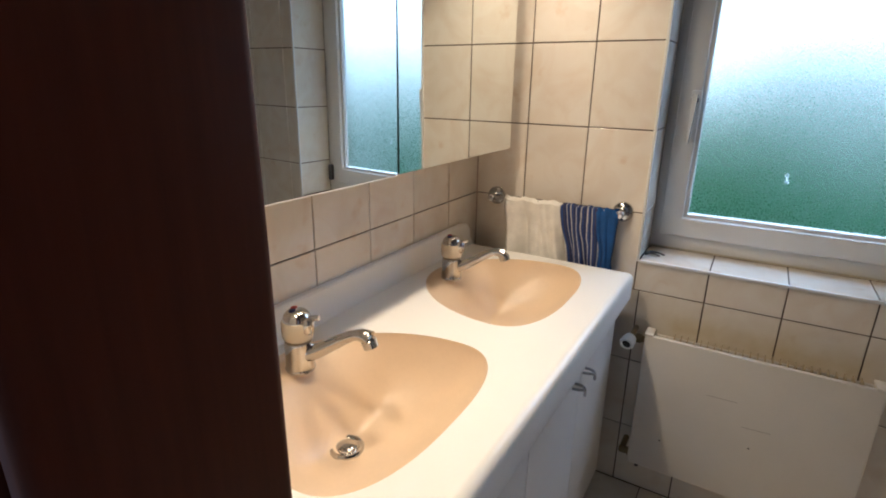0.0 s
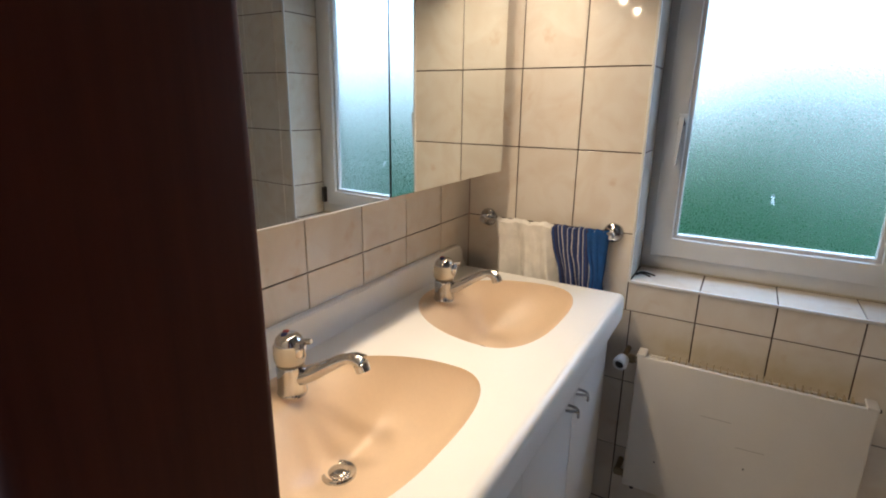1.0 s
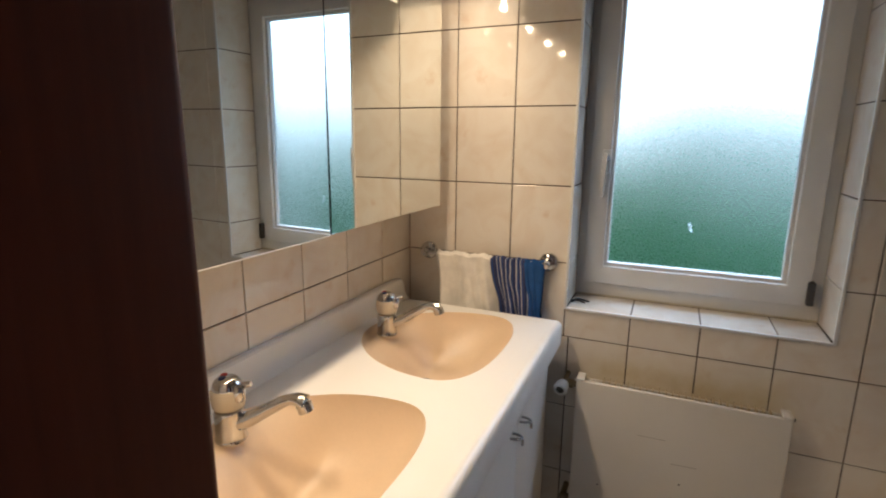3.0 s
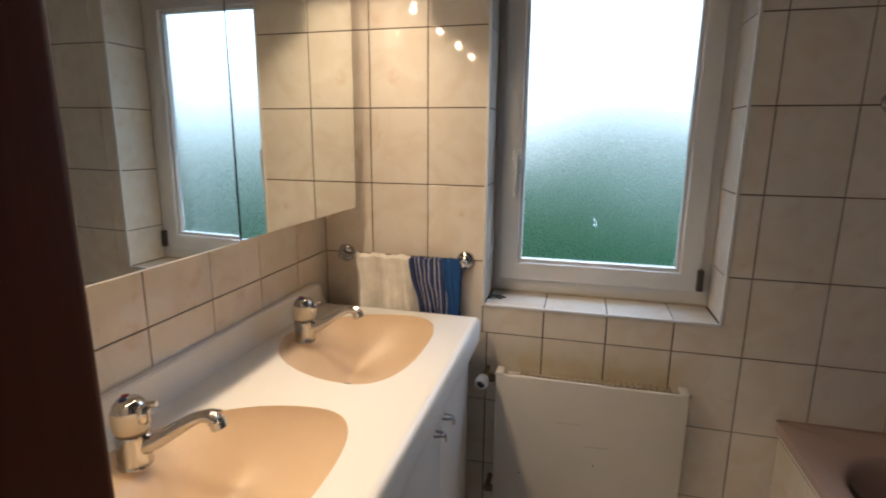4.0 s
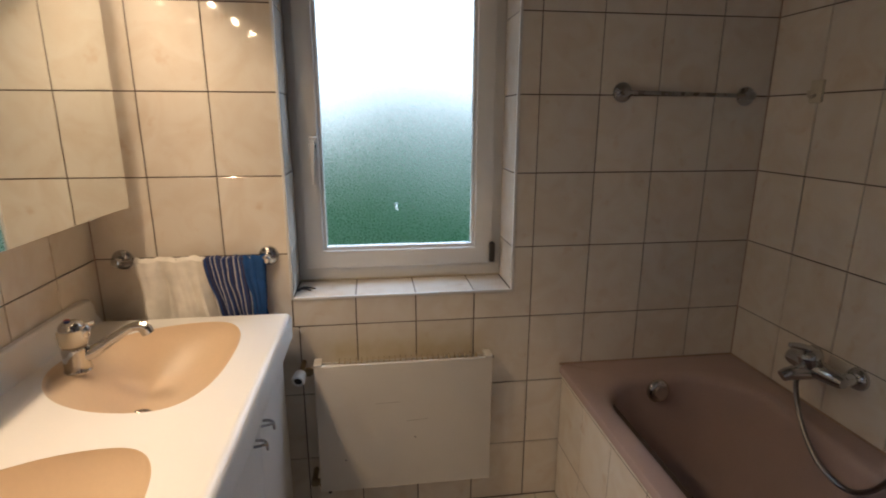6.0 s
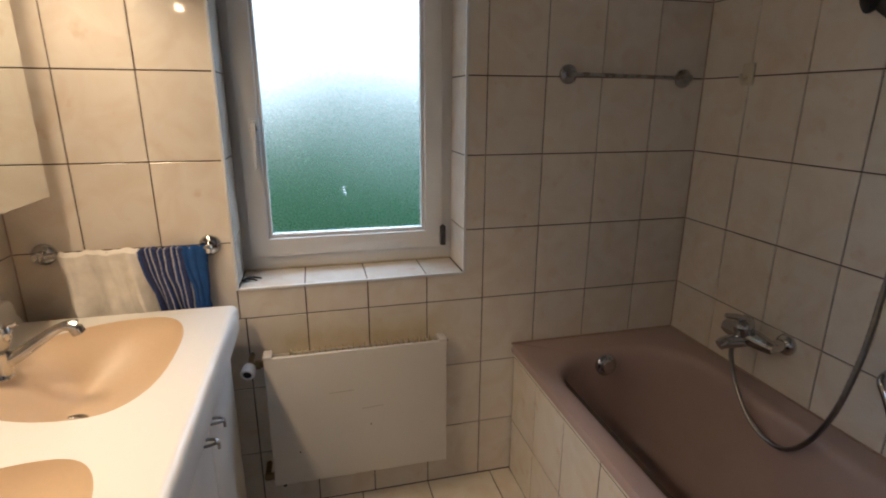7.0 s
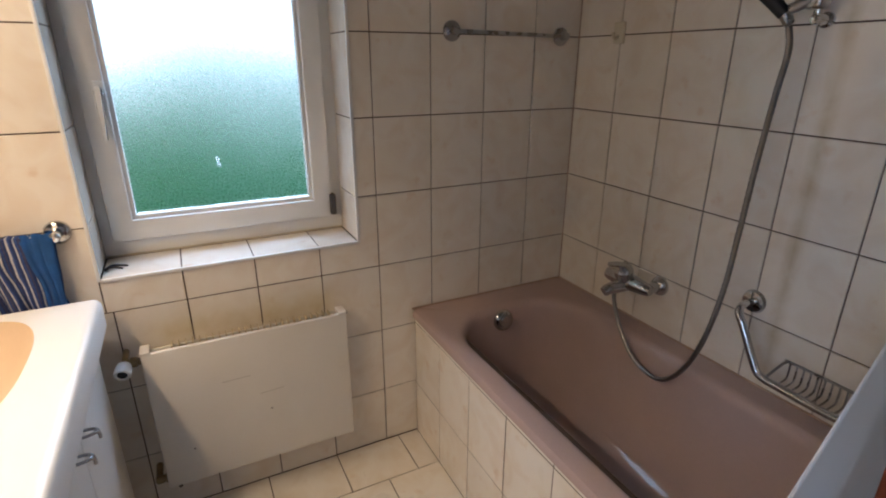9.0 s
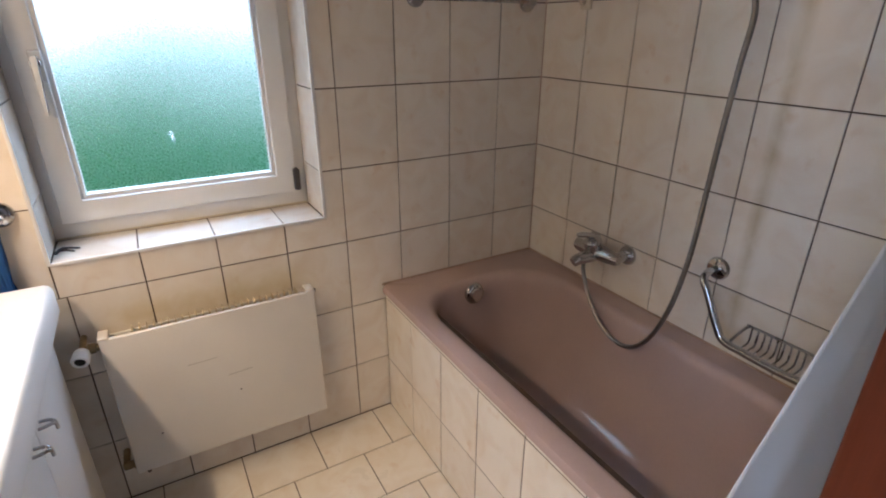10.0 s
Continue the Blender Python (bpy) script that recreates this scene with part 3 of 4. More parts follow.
def counter_top():
    """White slab with an upstand, a deep rounded apron and two openings."""
    bm = bmesh.new()
    nseg = 72
    mid = (BAS[0][1] + BAS[1][1]) / 2
    for (cx, cy), (ya, yb) in zip(BAS, ((mid, CY1 - 0.012), (CY0, mid))):
        inner = basin_loop(cx, cy, 1.0, 0.0)
        x0, x1 = XW + 0.012, CX1 - 0.022
        outer = []
        for px, py, _ in inner:
            dx, dy = px - cx, py - cy
            k = min(((x1 - cx) if dx > 0 else (x0 - cx)) / dx if abs(dx) > 1e-6 else 9e9, ((yb - cy) if dy > 0 else (ya - cy)) / dy if abs(dy) > 1e-6 else 9e9)
            outer.append([cx + dx * k, cy + dy * k])
        for qx in (x0, x1):
            for qy in (ya, yb):
                j = min(range(nseg), key=lambda i: (outer[i][0] - qx) ** 2 + (outer[i][1] - qy) ** 2)
                outer[j] = [qx, qy]
        vi = [bm.verts.new(p) for p in inner]
        vo = [bm.verts.new((p[0], p[1], CZ)) for p in outer]
        vd = [bm.verts.new((p[0], p[1], CZ - 0.006)) for p in basin_loop(cx, cy, 1.004, 0.0)]
        for i in range(nseg):
            j = (i + 1) % nseg
            bm.faces.new((vo[i], vo[j], vi[j], vi[i]))
            bm.faces.new((vi[i], vi[j], vd[j], vd[i]))
    # rounded front and far end: a profile swept round the corner
    prof = [(0.0, 0.0), (0.008, -0.001), (0.015, -0.005), (0.020, -0.012), (0.022, -0.022), (0.021, -0.077), (0.017, -0.085), (0.008, -0.090), (-0.02, -0.092)]
    path = [(CX1 - 0.022, CY0, 1, 0)]
    for i in range(7):
        a = math.pi / 2 * i / 6
        path.append((CX1 - 0.022 , CY1 - 0.012 , math.cos(a), math.sin(a)))
    path.append((XW + 0.012, CY1 - 0.012, 0, 1))
    rows = []
    for (px, py, nx, ny) in path:
        sy = 0.55 if ny > 0.99 else 1.0 - 0.45 * ny
        rows.append([bm.verts.new((px + nx * d, py + ny * d * sy, CZ + h)) for d, h in prof])
    for a, b in zip(rows, rows[1:]):
        for k in range(len(prof) - 1):
            bm.faces.new((a[k], b[k], b[k + 1], a[k + 1]))
    bmesh.ops.remove_doubles(bm, verts=bm.verts[:], dist=0.0004)
    return bm


top = thing("washstand", "white double washstand top with two beige basins", "washstand")
slab = part("slab", counter_top(), COUNTER, top, smooth=True)
for p in slab.data.polygons:
    if p.normal.z > 0.999:
        p.use_smooth = False
# upstand against the wall, sloping down at the far end
bm = bmesh.new()
UP = []
for yy, h in ((CY0, 0.078), (-0.30, 0.078), (-0.13, 0.078), (-0.100, 0.074), (-0.086, 0.058), (-0.082, 0.02), (-0.082, -0.01)):
    UP.append([bm.verts.new(p) for p in ((XW + 0.001, yy, CZ - 0.02), (XW + 0.001, yy, CZ + h), (XW + 0.016, yy, CZ + h), (XW + 0.021, yy, CZ + h - 0.005), (XW + 0.024, yy, CZ + min(h, 0.02)), (XW + 0.034, yy, CZ + min(h, 0.002)), (XW + 0.034, yy, CZ - 0.02))])
for a, b in zip(UP, UP[1:]):
    for k in range(len(a)):
        bm.faces.new((a[k], a[(k + 1) % len(a)], b[(k + 1) % len(a)], b[k]))
bm.faces.new(UP[0]); bm.faces.new(UP[-1][::-1])
part("upstand", bm, COUNTER, top, smooth=True)
DEEP = 0.156
for cx, cy in BAS:
    edge = basin_loop(cx, cy, 0.9995, 0.0)
    hx, hy = 0.256, cy + 0.002
    loops = []
    for k in (1.0, 0.994, 0.985, 0.97, 0.95, 0.925, 0.89, 0.85, 0.80, 0.75, 0.69, 0.63, 0.57, 0.50, 0.43, 0.36, 0.29, 0.22, 0.15):
        full = DEEP * (1 - k ** 2.7) ** 0.78 + 0.003 * (1 - k ** 60)
        ledge = 0.014 * (1 - k ** 40) + 0.003 * (1 - k)
        row = []
        for ex_, ey_, _ in edge:
            px, py = hx + (ex_ - hx) * k, hy + (ey_ - hy) * k
            g = min(1.0, max(0.0, (px - 0.106) / 0.150))
            g = g * g * (3 - 2 * g)
            row.append((px, py, CZ - 0.0004 - (g * full + (1 - g) * min(full, ledge))))
        loops.append(row)
    bas = part("basin", loft(loops), BASIN, top, "beige moulded wash basin", smooth=True)
    part("drain", lathe([(0.036, -0.006), (0.036, 0.002), (0.033, 0.005), (0.027, 0.004), (0.024, 0.001), (0.022, 0.001), (0.020, 0.005), (0.011, 0.008), (0.0, 0.009)], (hx, hy, CZ - DEEP - 0.001)), CHROME, bas, "chrome basin drain", smooth=True)


def basin_tap():
    """A single-lever mixer at the origin; its spout points along +x."""
    tap = thing("basin_tap", "chrome basin mixer tap with a cream knob", "tap", group="basin taps")
    part("body", lathe([(0.030, 0), (0.031, 0.004), (0.029, 0.008), (0.0285, 0.040), (0.0295, 0.058), (0.028, 0.064), (0.024, 0.066), (0.0, 0.066)], (0, 0, 0)), CHROME, tap, smooth=True)
    sp = spline([(0.010, 0, 0.034), (0.040, 0, 0.046), (0.080, 0, 0.070), (0.118, 0, 0.092), (0.142, 0, 0.097), (0.158, 0, 0.092)], 6)
    spout = part("spout", tube(sp, lambda k: 0.0185 - 0.0080 * min(1, k * 1.5) + 0.0065 * max(0, (k - 0.66) / 0.34), 16), CHROME, tap, smooth=True)
    part("aerator", lathe([(0.0, 0.003), (0.0125, 0.003), (0.0130, 0), (0.0150, 0.001), (0.0155, 0.016), (0.012, 0.020), (0.0, 0.021)], (0.160, 0, 0.074), (-0.35, 0, 1), seg=20), CHROME, spout, smooth=True)
    knob = part("knob", lathe([(0.0, 0.066), (0.023, 0.067), (0.0290, 0.070), (0.0312, 0.076), (0.0322, 0.088), (0.0318, 0.104), (0.0295, 0.109), (0.0, 0.110)], (0, 0, 0), seg=24), IVG, tap, "cream plastic knob", smooth=True)
    part("cap", lathe([(0.0288, 0.1092), (0.0285, 0.113), (0.0255, 0.121), (0.0190, 0.128), (0.0100, 0.1315), (0.0, 0.132)], (0, 0, 0), seg=24), CHROME, knob, "chrome cap", smooth=True)
    part("skirt", lathe([(0.0, 0.086), (0.010, 0.086), (0.013, 0.092), (0.013, 0.112), (0.009, 0.118), (0.0, 0.119)], (0.0205, -0.004, 0.0), (0.06, -0.02, 1), seg=16), CHROME, knob, smooth=True)
    part("mark", lathe([(0.0075, 0.1290), (0.0065, 0.1325), (0.0, 0.1330)], (-0.008, 0.005, 0), seg=12), REDDOT, knob, "red mark")
    part("mark", lathe([(0.0075, 0.1290), (0.0065, 0.1325), (0.0, 0.1330)], (-0.004, -0.008, 0), seg=12), BLUEDOT, knob, "blue mark")
    part("lever", tube([(0.020, 0, 0.112), (0.036, 0.003, 0.116), (0.048, 0.004, 0.118)], lambda k: 0.0065 - 0.001 * k, 10), CHROME, tap, smooth=True)
    return tap


tap = basin_tap()
tap.matrix_basis = pose(0.134, -0.372, CZ - 0.019, 0, 0, 14)
tap2 = copy_thing(tap, pose(0.134, -0.985, CZ - 0.019, 0, 0, 14))
# base cabinet
CBX, CBY1 = 0.570, -0.096
cab = thing("vanity_cabinet", "white lacquered base cabinet under the washstand", "cabinet")
part("body", box(XW + 0.005, CBX - 0.02, CY0 + 0.004, CBY1, 0.10, CZ - 0.185, 0.002), LACQ, cab)
part("plinth", box(XW + 0.005, CBX - 0.07, CY0 + 0.004, CBY1 - 0.01, FLOOR, 0.099, 0.001), LACQ, cab)
doors = ((-0.449, CBY1), (-0.801, -0.4505), (-1.153, -0.8025), (CY0 + 0.006, -1.1545))
for k, (ya, yb) in enumerate(doors):
    dr = part("door", box(CBX - 0.018, CBX, ya, yb - 0.001, 0.105, CZ - 0.096, 0.003), LACQ, cab, smooth=True)
    hy = (ya + 0.026) if k % 2 == 0 else (yb - 0.060)
    bm = tube(spline([(CBX - 0.002, hy - 0.011, 0.660), (CBX + 0.014, hy - 0.009, 0.661), (CBX + 0.025, hy - 0.004, 0.661), (CBX + 0.029, hy, 0.655), (CBX + 0.029, hy + 0.001, 0.643)], 5), 0.0036, 10)
    tube(spline([(CBX - 0.002, hy + 0.011, 0.663), (CBX + 0.014, hy + 0.009, 0.664), (CBX + 0.025, hy + 0.004, 0.663), (CBX + 0.029, hy + 0.001, 0.656)], 5), 0.0036, 10, bm=bm)
    part("handle", bm, STEEL, dr, "chrome two-legged hook pull", smooth=True)

# ---- mirror cabinet with its spots ----
MX, MZ0, MZ1, MY0, MY1 = 0.190, 1.178, 1.897, -1.315, -0.112
mc = thing("mirror_cabinet", "long wall cabinet with two mirrored doors", "mirror cabinet")
part("body", box(XW + 0.002, MX - 0.040, MY0 + 0.002, MY1 - 0.002, MZ0 + 0.004, MZ1, 0.002), LACQ, mc)
# the near door hangs slightly askew
for ya, yb, hinge_y, swing, lean in ((MY0, -0.7155, -0.7155, -1.4, 0.28), (-0.7060, MY1, MY1, -0.2, 0.0)):
    hung = Matrix.Translation((MX - 0.02, hinge_y, MZ0)) @ Matrix.Rotation(radians(swing), 4, 'Z') @ Matrix.Rotation(radians(lean), 4, 'Y') @ Matrix.Translation((0.02 - MX, -hinge_y, -MZ0))
    bm = box(MX - 0.020, MX - 0.004, ya, yb, MZ0, MZ1 - 0.002, 0.001)
    bm.transform(hung)
    d = part("door", bm, LACQ, mc)
    bm = box(MX - 0.0035, MX, ya + 0.0005, yb - 0.0005, MZ0 + 0.0005, MZ1 - 0.003)
    bm.transform(hung)
    part("mirror", bm, mirror, d, "clear mirror glass")
# white strip added for the bright glint along the lower glass edge
bm = box(MX - 0.018, MX + 0.0005, MY0, -0.716, MZ0 - 0.0032, MZ0 - 0.0004, 0.0008)
bm.transform(Matrix.Translation((MX - 0.02, -0.7155, 0)) @ Matrix.Rotation(radians(-1.4), 4, 'Z') @ Matrix.Translation((0.02 - MX, 0.7155, 0)))
part("edge_glint", bm, WHITEP, mc, "white strip for the glint of the polished glass edge")
# dark strip added for the shade between the two doors
part("shade_strip", box(MX - 0.0395, MX - 0.004, -0.7150, -0.7068, MZ0 + 0.001, MZ1 - 0.003), GAPM, mc)

bar = thing("light_bar", "white light bar with four warm halogen spots", "lamp")
part("rail", box(XW + 0.004, LAMP_X + 0.058, MY0 + 0.01, MY1 - 0.01, MZ1 + 0.004, MZ1 + 0.034, 0.004), LACQ, bar, smooth=True)
# unseen board added to keep the lamps' light off the bath wall
part("light_shield", box(LAMP_X + 0.052, LAMP_X + 0.058, MY0 + 0.01, MY1 - 0.01, LAMP_Z - 0.050, MZ1 + 0.003, 0.002), LACQ, bar, smooth=True)
for ly, watt in zip(LAMP_Y, LAMP_POWER):
    sp = part("spot", lathe([(0.030, 0.0), (0.032, -0.004), (0.032, -0.030), (0.028, -0.036), (0.026, -0.036), (0.0, -0.030)], (LAMP_X, ly, MZ1 + 0.004), seg=20), CHROME, bar, smooth=True)
    part("lens", lathe([(0.0, -0.004), (0.004, -0.0035), (0.0065, -0.002), (0.0075, 0.0), (0.0, 0.0)], (LAMP_X, ly, MZ1 - 0.033), seg=16), LAMPGLOW, sp, "glowing halogen bulb", smooth=True)
    # the bare bulb, and the beam that its reflector throws down
    for watts, wide, soft_edge, lamp_r, aim in ((BULB_WATT, 178, 0.12, 0.012, 0.0), (BEAM_WATT, 120, 1.0, 0.050, 0.08)):
        L = bpy.data.lights.new("halogen", 'SPOT')
        L.energy, L.color, L.shadow_soft_size, L.spot_size, L.spot_blend = watts * watt, (1.0, 0.715, 0.395), lamp_r, radians(wide), soft_edge
        new("halogen", L).matrix_world = look((LAMP_X, ly, LAMP_Z - 0.012), (LAMP_X + aim, ly, 0.8))

# ---- radiator ----
rad = thing("radiator", "cream white flat panel radiator under the window", "radiator")
RX0, RX1, RZ0, RZ1, RY = 0.662, 1.246, 0.184, 0.650, -0.100
part("panel", box(RX0, RX1, RY, RY + 0.014, RZ0, RZ1, 0.004, 3), RADP, rad, smooth=True)
part("back_panel", box(RX0 + 0.02, RX1 - 0.02, RY + 0.050, RY + 0.058, RZ0 + 0.02, RZ1 - 0.012, 0.003), RADP, rad, smooth=True)
fin = None
for k in range(26):
    fx = RX0 + 0.080 + k * (RX1 - RX0 - 0.13) / 25
    f = part("fin", box(fx - 0.0014, fx + 0.0014, RY + 0.0145, RY + 0.049, RZ0 + 0.03, RZ1 + 0.003), FINM, rad) if fin is None else fin.copy()
    if fin is None:
        fin, fx0 = f, fx
    else:
        scene.collection.objects.link(f)
        f.location.x = fx - fx0
for xa in (RX0 - 0.001, RX1 - 0.025):
    part("end_cap", box(xa, xa + 0.026, RY - 0.001, RY + 0.052, RZ1 - 0.004, RZ1 + 0.006, 0.003, 2), RADP, rad, smooth=True)
part("plug", lathe([(0.0, 0.010), (0.005, 0.010), (0.006, 0.004), (0.006, 0.0)], (RX1, RY + 0.03, RZ1 - 0.012), (1, 0, 0), seg=10), DARKG, rad, smooth=True)
for xb in (RX0 + 0.10, RX1 - 0.10):
    part("bracket", box(xb - 0.015, xb + 0.015, RY + 0.0585, -0.001, RZ1 - 0.10, RZ1 - 0.06), RADP, rad)
val = part("valve", lathe([(0.010, 0.0), (0.011, 0.012), (0.015, 0.014), (0.015, 0.030), (0.010, 0.032), (0.010, 0.050)], (RX0 + 0.002, RY + 0.030, RZ1 - 0.030), (-1, 0, 0), seg=12), BRASS, rad, "tarnished brass valve", smooth=True)
part("valve_pipe", tube([(RX0 - 0.042, RY + 0.030, RZ1 - 0.030), (RX0 - 0.042, -0.03, RZ1 - 0.028), (RX0 - 0.042, 0.001, RZ1 - 0.028)], 0.009, 10), BRASS, val, smooth=True)
part("thermostat_knob", lathe([(0.010, 0.0), (0.018, 0.004), (0.020, 0.012), (0.022, 0.034), (0.020, 0.040), (0.015, 0.041), (0.014, 0.037), (0.0, 0.037)], (RX0 - 0.042, RY + 0.024, RZ1 - 0.030), (-0.15, -0.95, -0.25), seg=18), WHITEP, val, "white thermostat knob with a dark centre", smooth=True)
part("knob_centre", lathe([(0.013, 0.0375), (0.012, 0.039), (0.0, 0.039)], (RX0 - 0.042, RY + 0.024, RZ1 - 0.030), (-0.15, -0.95, -0.25), seg=14), BLACK, val)
lk = part("lower_valve", lathe([(0.011, 0.0), (0.016, 0.006), (0.016, 0.024), (0.011, 0.028), (0.013, 0.034), (0.013, 0.050), (0.008, 0.054)], (RX0 + 0.020, RY + 0.030, RZ0 + 0.020), (-1, 0, 0), seg=12), BRASS, rad, "tarnished brass return valve", smooth=True)
part("return_pipe", tube([(RX0 - 0.024, RY + 0.030, RZ0 + 0.020), (RX0 - 0.024, -0.04, RZ0 + 0.020), (RX0 - 0.024, 0.001, RZ0 + 0.020)], 0.010, 10), BRASS, lk, smooth=True)
part("vent_screw", lathe([(0.006, 0.0), (0.006, 0.010), (0.0, 0.012)], (RX0 + 0.03, RY + 0.008, RZ0 + 0.001), (0, 0, -1), seg=10), DARKG, rad, smooth=True)
# small scratches in the enamel
for xa, za, ln, rot in ((0.992, 0.437, 0.072, -3), (0.895, 0.507, 0.080, -1)):
    s_ = part("scratch", box(-ln / 2, ln / 2, -0.0004, 0.0004, -0.0007, 0.0007), SCRATCH, rad)
    s_.matrix_basis = pose(xa, RY - 0.0003, za, 0, rot, 0)
for xa, za in ((0.750, 0.302), (0.985, 0.372)):
    part("chip", lathe([(0.003, 0.0), (0.002, 0.0006), (0.0, 0.0006)], (xa, RY, za), (0, -1, 0), seg=8), DARKG, rad)

# ---- towel rail with towels, by the washstand ----
RYT, RZT = -0.043, 0.999


def towel_rail(name, x0, x1, z, y, r, metal, droop=0.0, label=""):
    """A bar between two round wall plates, each with a short hub."""
    rl = thing(name, label, "towel rail")
    part("bar", tube([(x0, y, z), ((x0 + x1) / 2, y, z - droop / 2), (x1, y, z - droop)], r, 12), metal, rl, smooth=True)
    for x, zz in ((x0, z), (x1, z - droop)):
        part("holder", lathe([(0.029, 0.0), (0.031, 0.003), (0.031, 0.008), (0.028, 0.013), (0.020, 0.016), (0.0145, 0.018), (0.0135, -y - 0.006), (0.0140, -y + 0.006), (0.0120, -y + 0.011), (0.006, -y + 0.013), (0.0, -y + 0.013)], (x, -0.0005, zz), (0, -1, 0), seg=24), metal, rl, smooth=True)
    return rl


towel_rail("towel_rail", 0.102, 0.535, RZT, RYT, 0.006, CHROME, label="chrome towel rail beside the washstand")
# darker metal stands for the dim surroundings that this chrome reflects
towel_rail("towel_rail", 1.672, 2.104, 1.503, -0.030, 0.0065, STEEL, 0.009, "chrome towel rail above the bathtub, its dim reflections put into the colour")


def hung_cloth(name, x0, x1, zf, zb, material, label, seed, wave=0.006, thick=0.006, flare=0.0, shear=0.0, category="towel"):
    """A cloth laid over the rail, with soft folds; its two sides hang to zf and zb."""
    rng = random.Random(seed)
    nu, nv = 36, 30
    ph = [rng.uniform(0, 6.3) for _ in range(4)]
    bm = bmesh.new()
    uvl = bm.loops.layers.uv.new("UVMap")
    lf, lb = RZT - zf, RZT - zb
    total = lf + lb + 0.03
    grid = []
    for j in range(nv + 1):
        s = total * j / nv
        row = []
        for i in range(nu + 1):
            u = i / nu
            x = x0 + (x1 - x0) * u
            if s < lf:
                y, z = RYT - 0.012, zf + s
                drop = (lf - s) / max(lf, 1e-3)
            elif s < lf + 0.03:
                a = math.pi * (s - lf) / 0.03
                y, z = RYT - 0.012 * math.cos(a), RZT + 0.010 * math.sin(a)
                drop = 0.0
            else:
                y, z = RYT + 0.012, RZT - (s - lf - 0.03)
                drop = (s - lf - 0.03) / max(lb, 1e-3)
            f = wave * (0.25 + drop) * (math.sin(17 * u + ph[0] + 1.5 * drop) + 0.7 * math.sin(9 * u + ph[3] + 2.2 * drop) + 0.35 * math.sin(31 * u + ph[1] - drop) + 0.15 * math.sin(52 * u + ph[2]))
            y += f if y < RYT else -0.2 * f
            y = max(min(y, -0.010), -0.070)
            x += shear * drop + flare * drop * (u - 0.5) + 0.004 * math.sin(45 * z + ph[3]) * drop + 0.005 * math.sin(3 * u + 20 * z + ph[0]) * (0.3 + drop)
            if s >= lf * 0.9:
                z += 0.0025 * math.sin(14 * u + ph[2]) + 0.0015 * math.sin(37 * u + ph[0])
            z += 0.004 * math.sin(7 * u + ph[1]) * (1 if drop > 0.9 else 0)
            row.append(bm.verts.new((x, y, z)))
        grid.append(row)
    for j in range(nv):
        for i in range(nu):
            f = bm.faces.new((grid[j][i], grid[j][i + 1], grid[j + 1][i + 1], grid[j + 1][i]))
            for lp, (a, b) in zip(f.loops, ((i, j), (i + 1, j), (i + 1, j + 1), (i, j + 1))):
                lp[uvl].uv = (a / nu, b / nv)
    ob = part(name, bm, material, None, label, smooth=True, category=category)
    m = ob.modifiers.new("thickness", 'SOLIDIFY')
    m.thickness, m.offset = thick, 0.0
    return ob


hung_cloth("hand_towel", 0.152, 0.352, 0.74, 0.80, WHITET, "cream white hand towel hung over the rail", 3, 0.015, 0.005, 0.004, 0.034)
hung_cloth("striped_towel", 0.350, 0.492, 0.75, 0.80, STRIPE, "blue and white striped towel hung over the rail", 5, 0.008, 0.006, -0.032, 0.034)
hung_cloth("blue_towel", 0.466, 0.530, 0.76, 0.80, BLUET, "plain blue towel end hung over the rail", 9, 0.0035, 0.008, -0.034, 0.014)

# ---- bathtub ----
TX0, TX1, TZ, TY0, TY1 = 1.516, XE - 0.003, 0.560, YS + 0.003, -0.003
tub = thing("bathtub", "mauve brown enamel bathtub set in a tiled surround", "bathtub")


def tub_loop(x0, x1, y0, y1, z, rx, n=12, ry=None):
    """A rounded rectangle, counter-clockwise from the front near corner."""
    ry = ry or rx
    out = []
    for cx, cy, a0 in ((x1 - rx, y1 - ry, 0), (x0 + rx, y1 - ry, 90), (x0 + rx, y0 + ry, 180), (x1 - rx, y0 + ry, 270)):
        for i in range(n):
            a = radians(a0 + 90 * i / (n - 1))
            out.append((cx + rx * math.cos(a), cy + ry * math.sin(a), z))
    return out


loops = [tub_loop(TX0, TX1, TY0, TY1, TZ - 0.029, 0.006), tub_loop(TX0, TX1, TY0, TY1, TZ - 0.014, 0.010), tub_loop(TX0 + 0.004, TX1 - 0.001, TY0 + 0.001, TY1 - 0.001, TZ - 0.004, 0.012),
         tub_loop(TX0 + 0.014, TX1 - 0.002, TY0 + 0.002, TY1 - 0.002, TZ, 0.016)]
IX0, IX1, IY0, IY1 = TX0 + 0.052, TX1 - 0.066, TY0 + 0.085, -0.105
for d, dz, r in ((0.0, 0.0, 0.20), (0.010, -0.003, 0.20), (0.020, -0.013, 0.20), (0.028, -0.035, 0.195)):
    loops.append(tub_loop(IX0 + d, IX1 - d, IY0 + d, IY1 - d, TZ + dz, r))
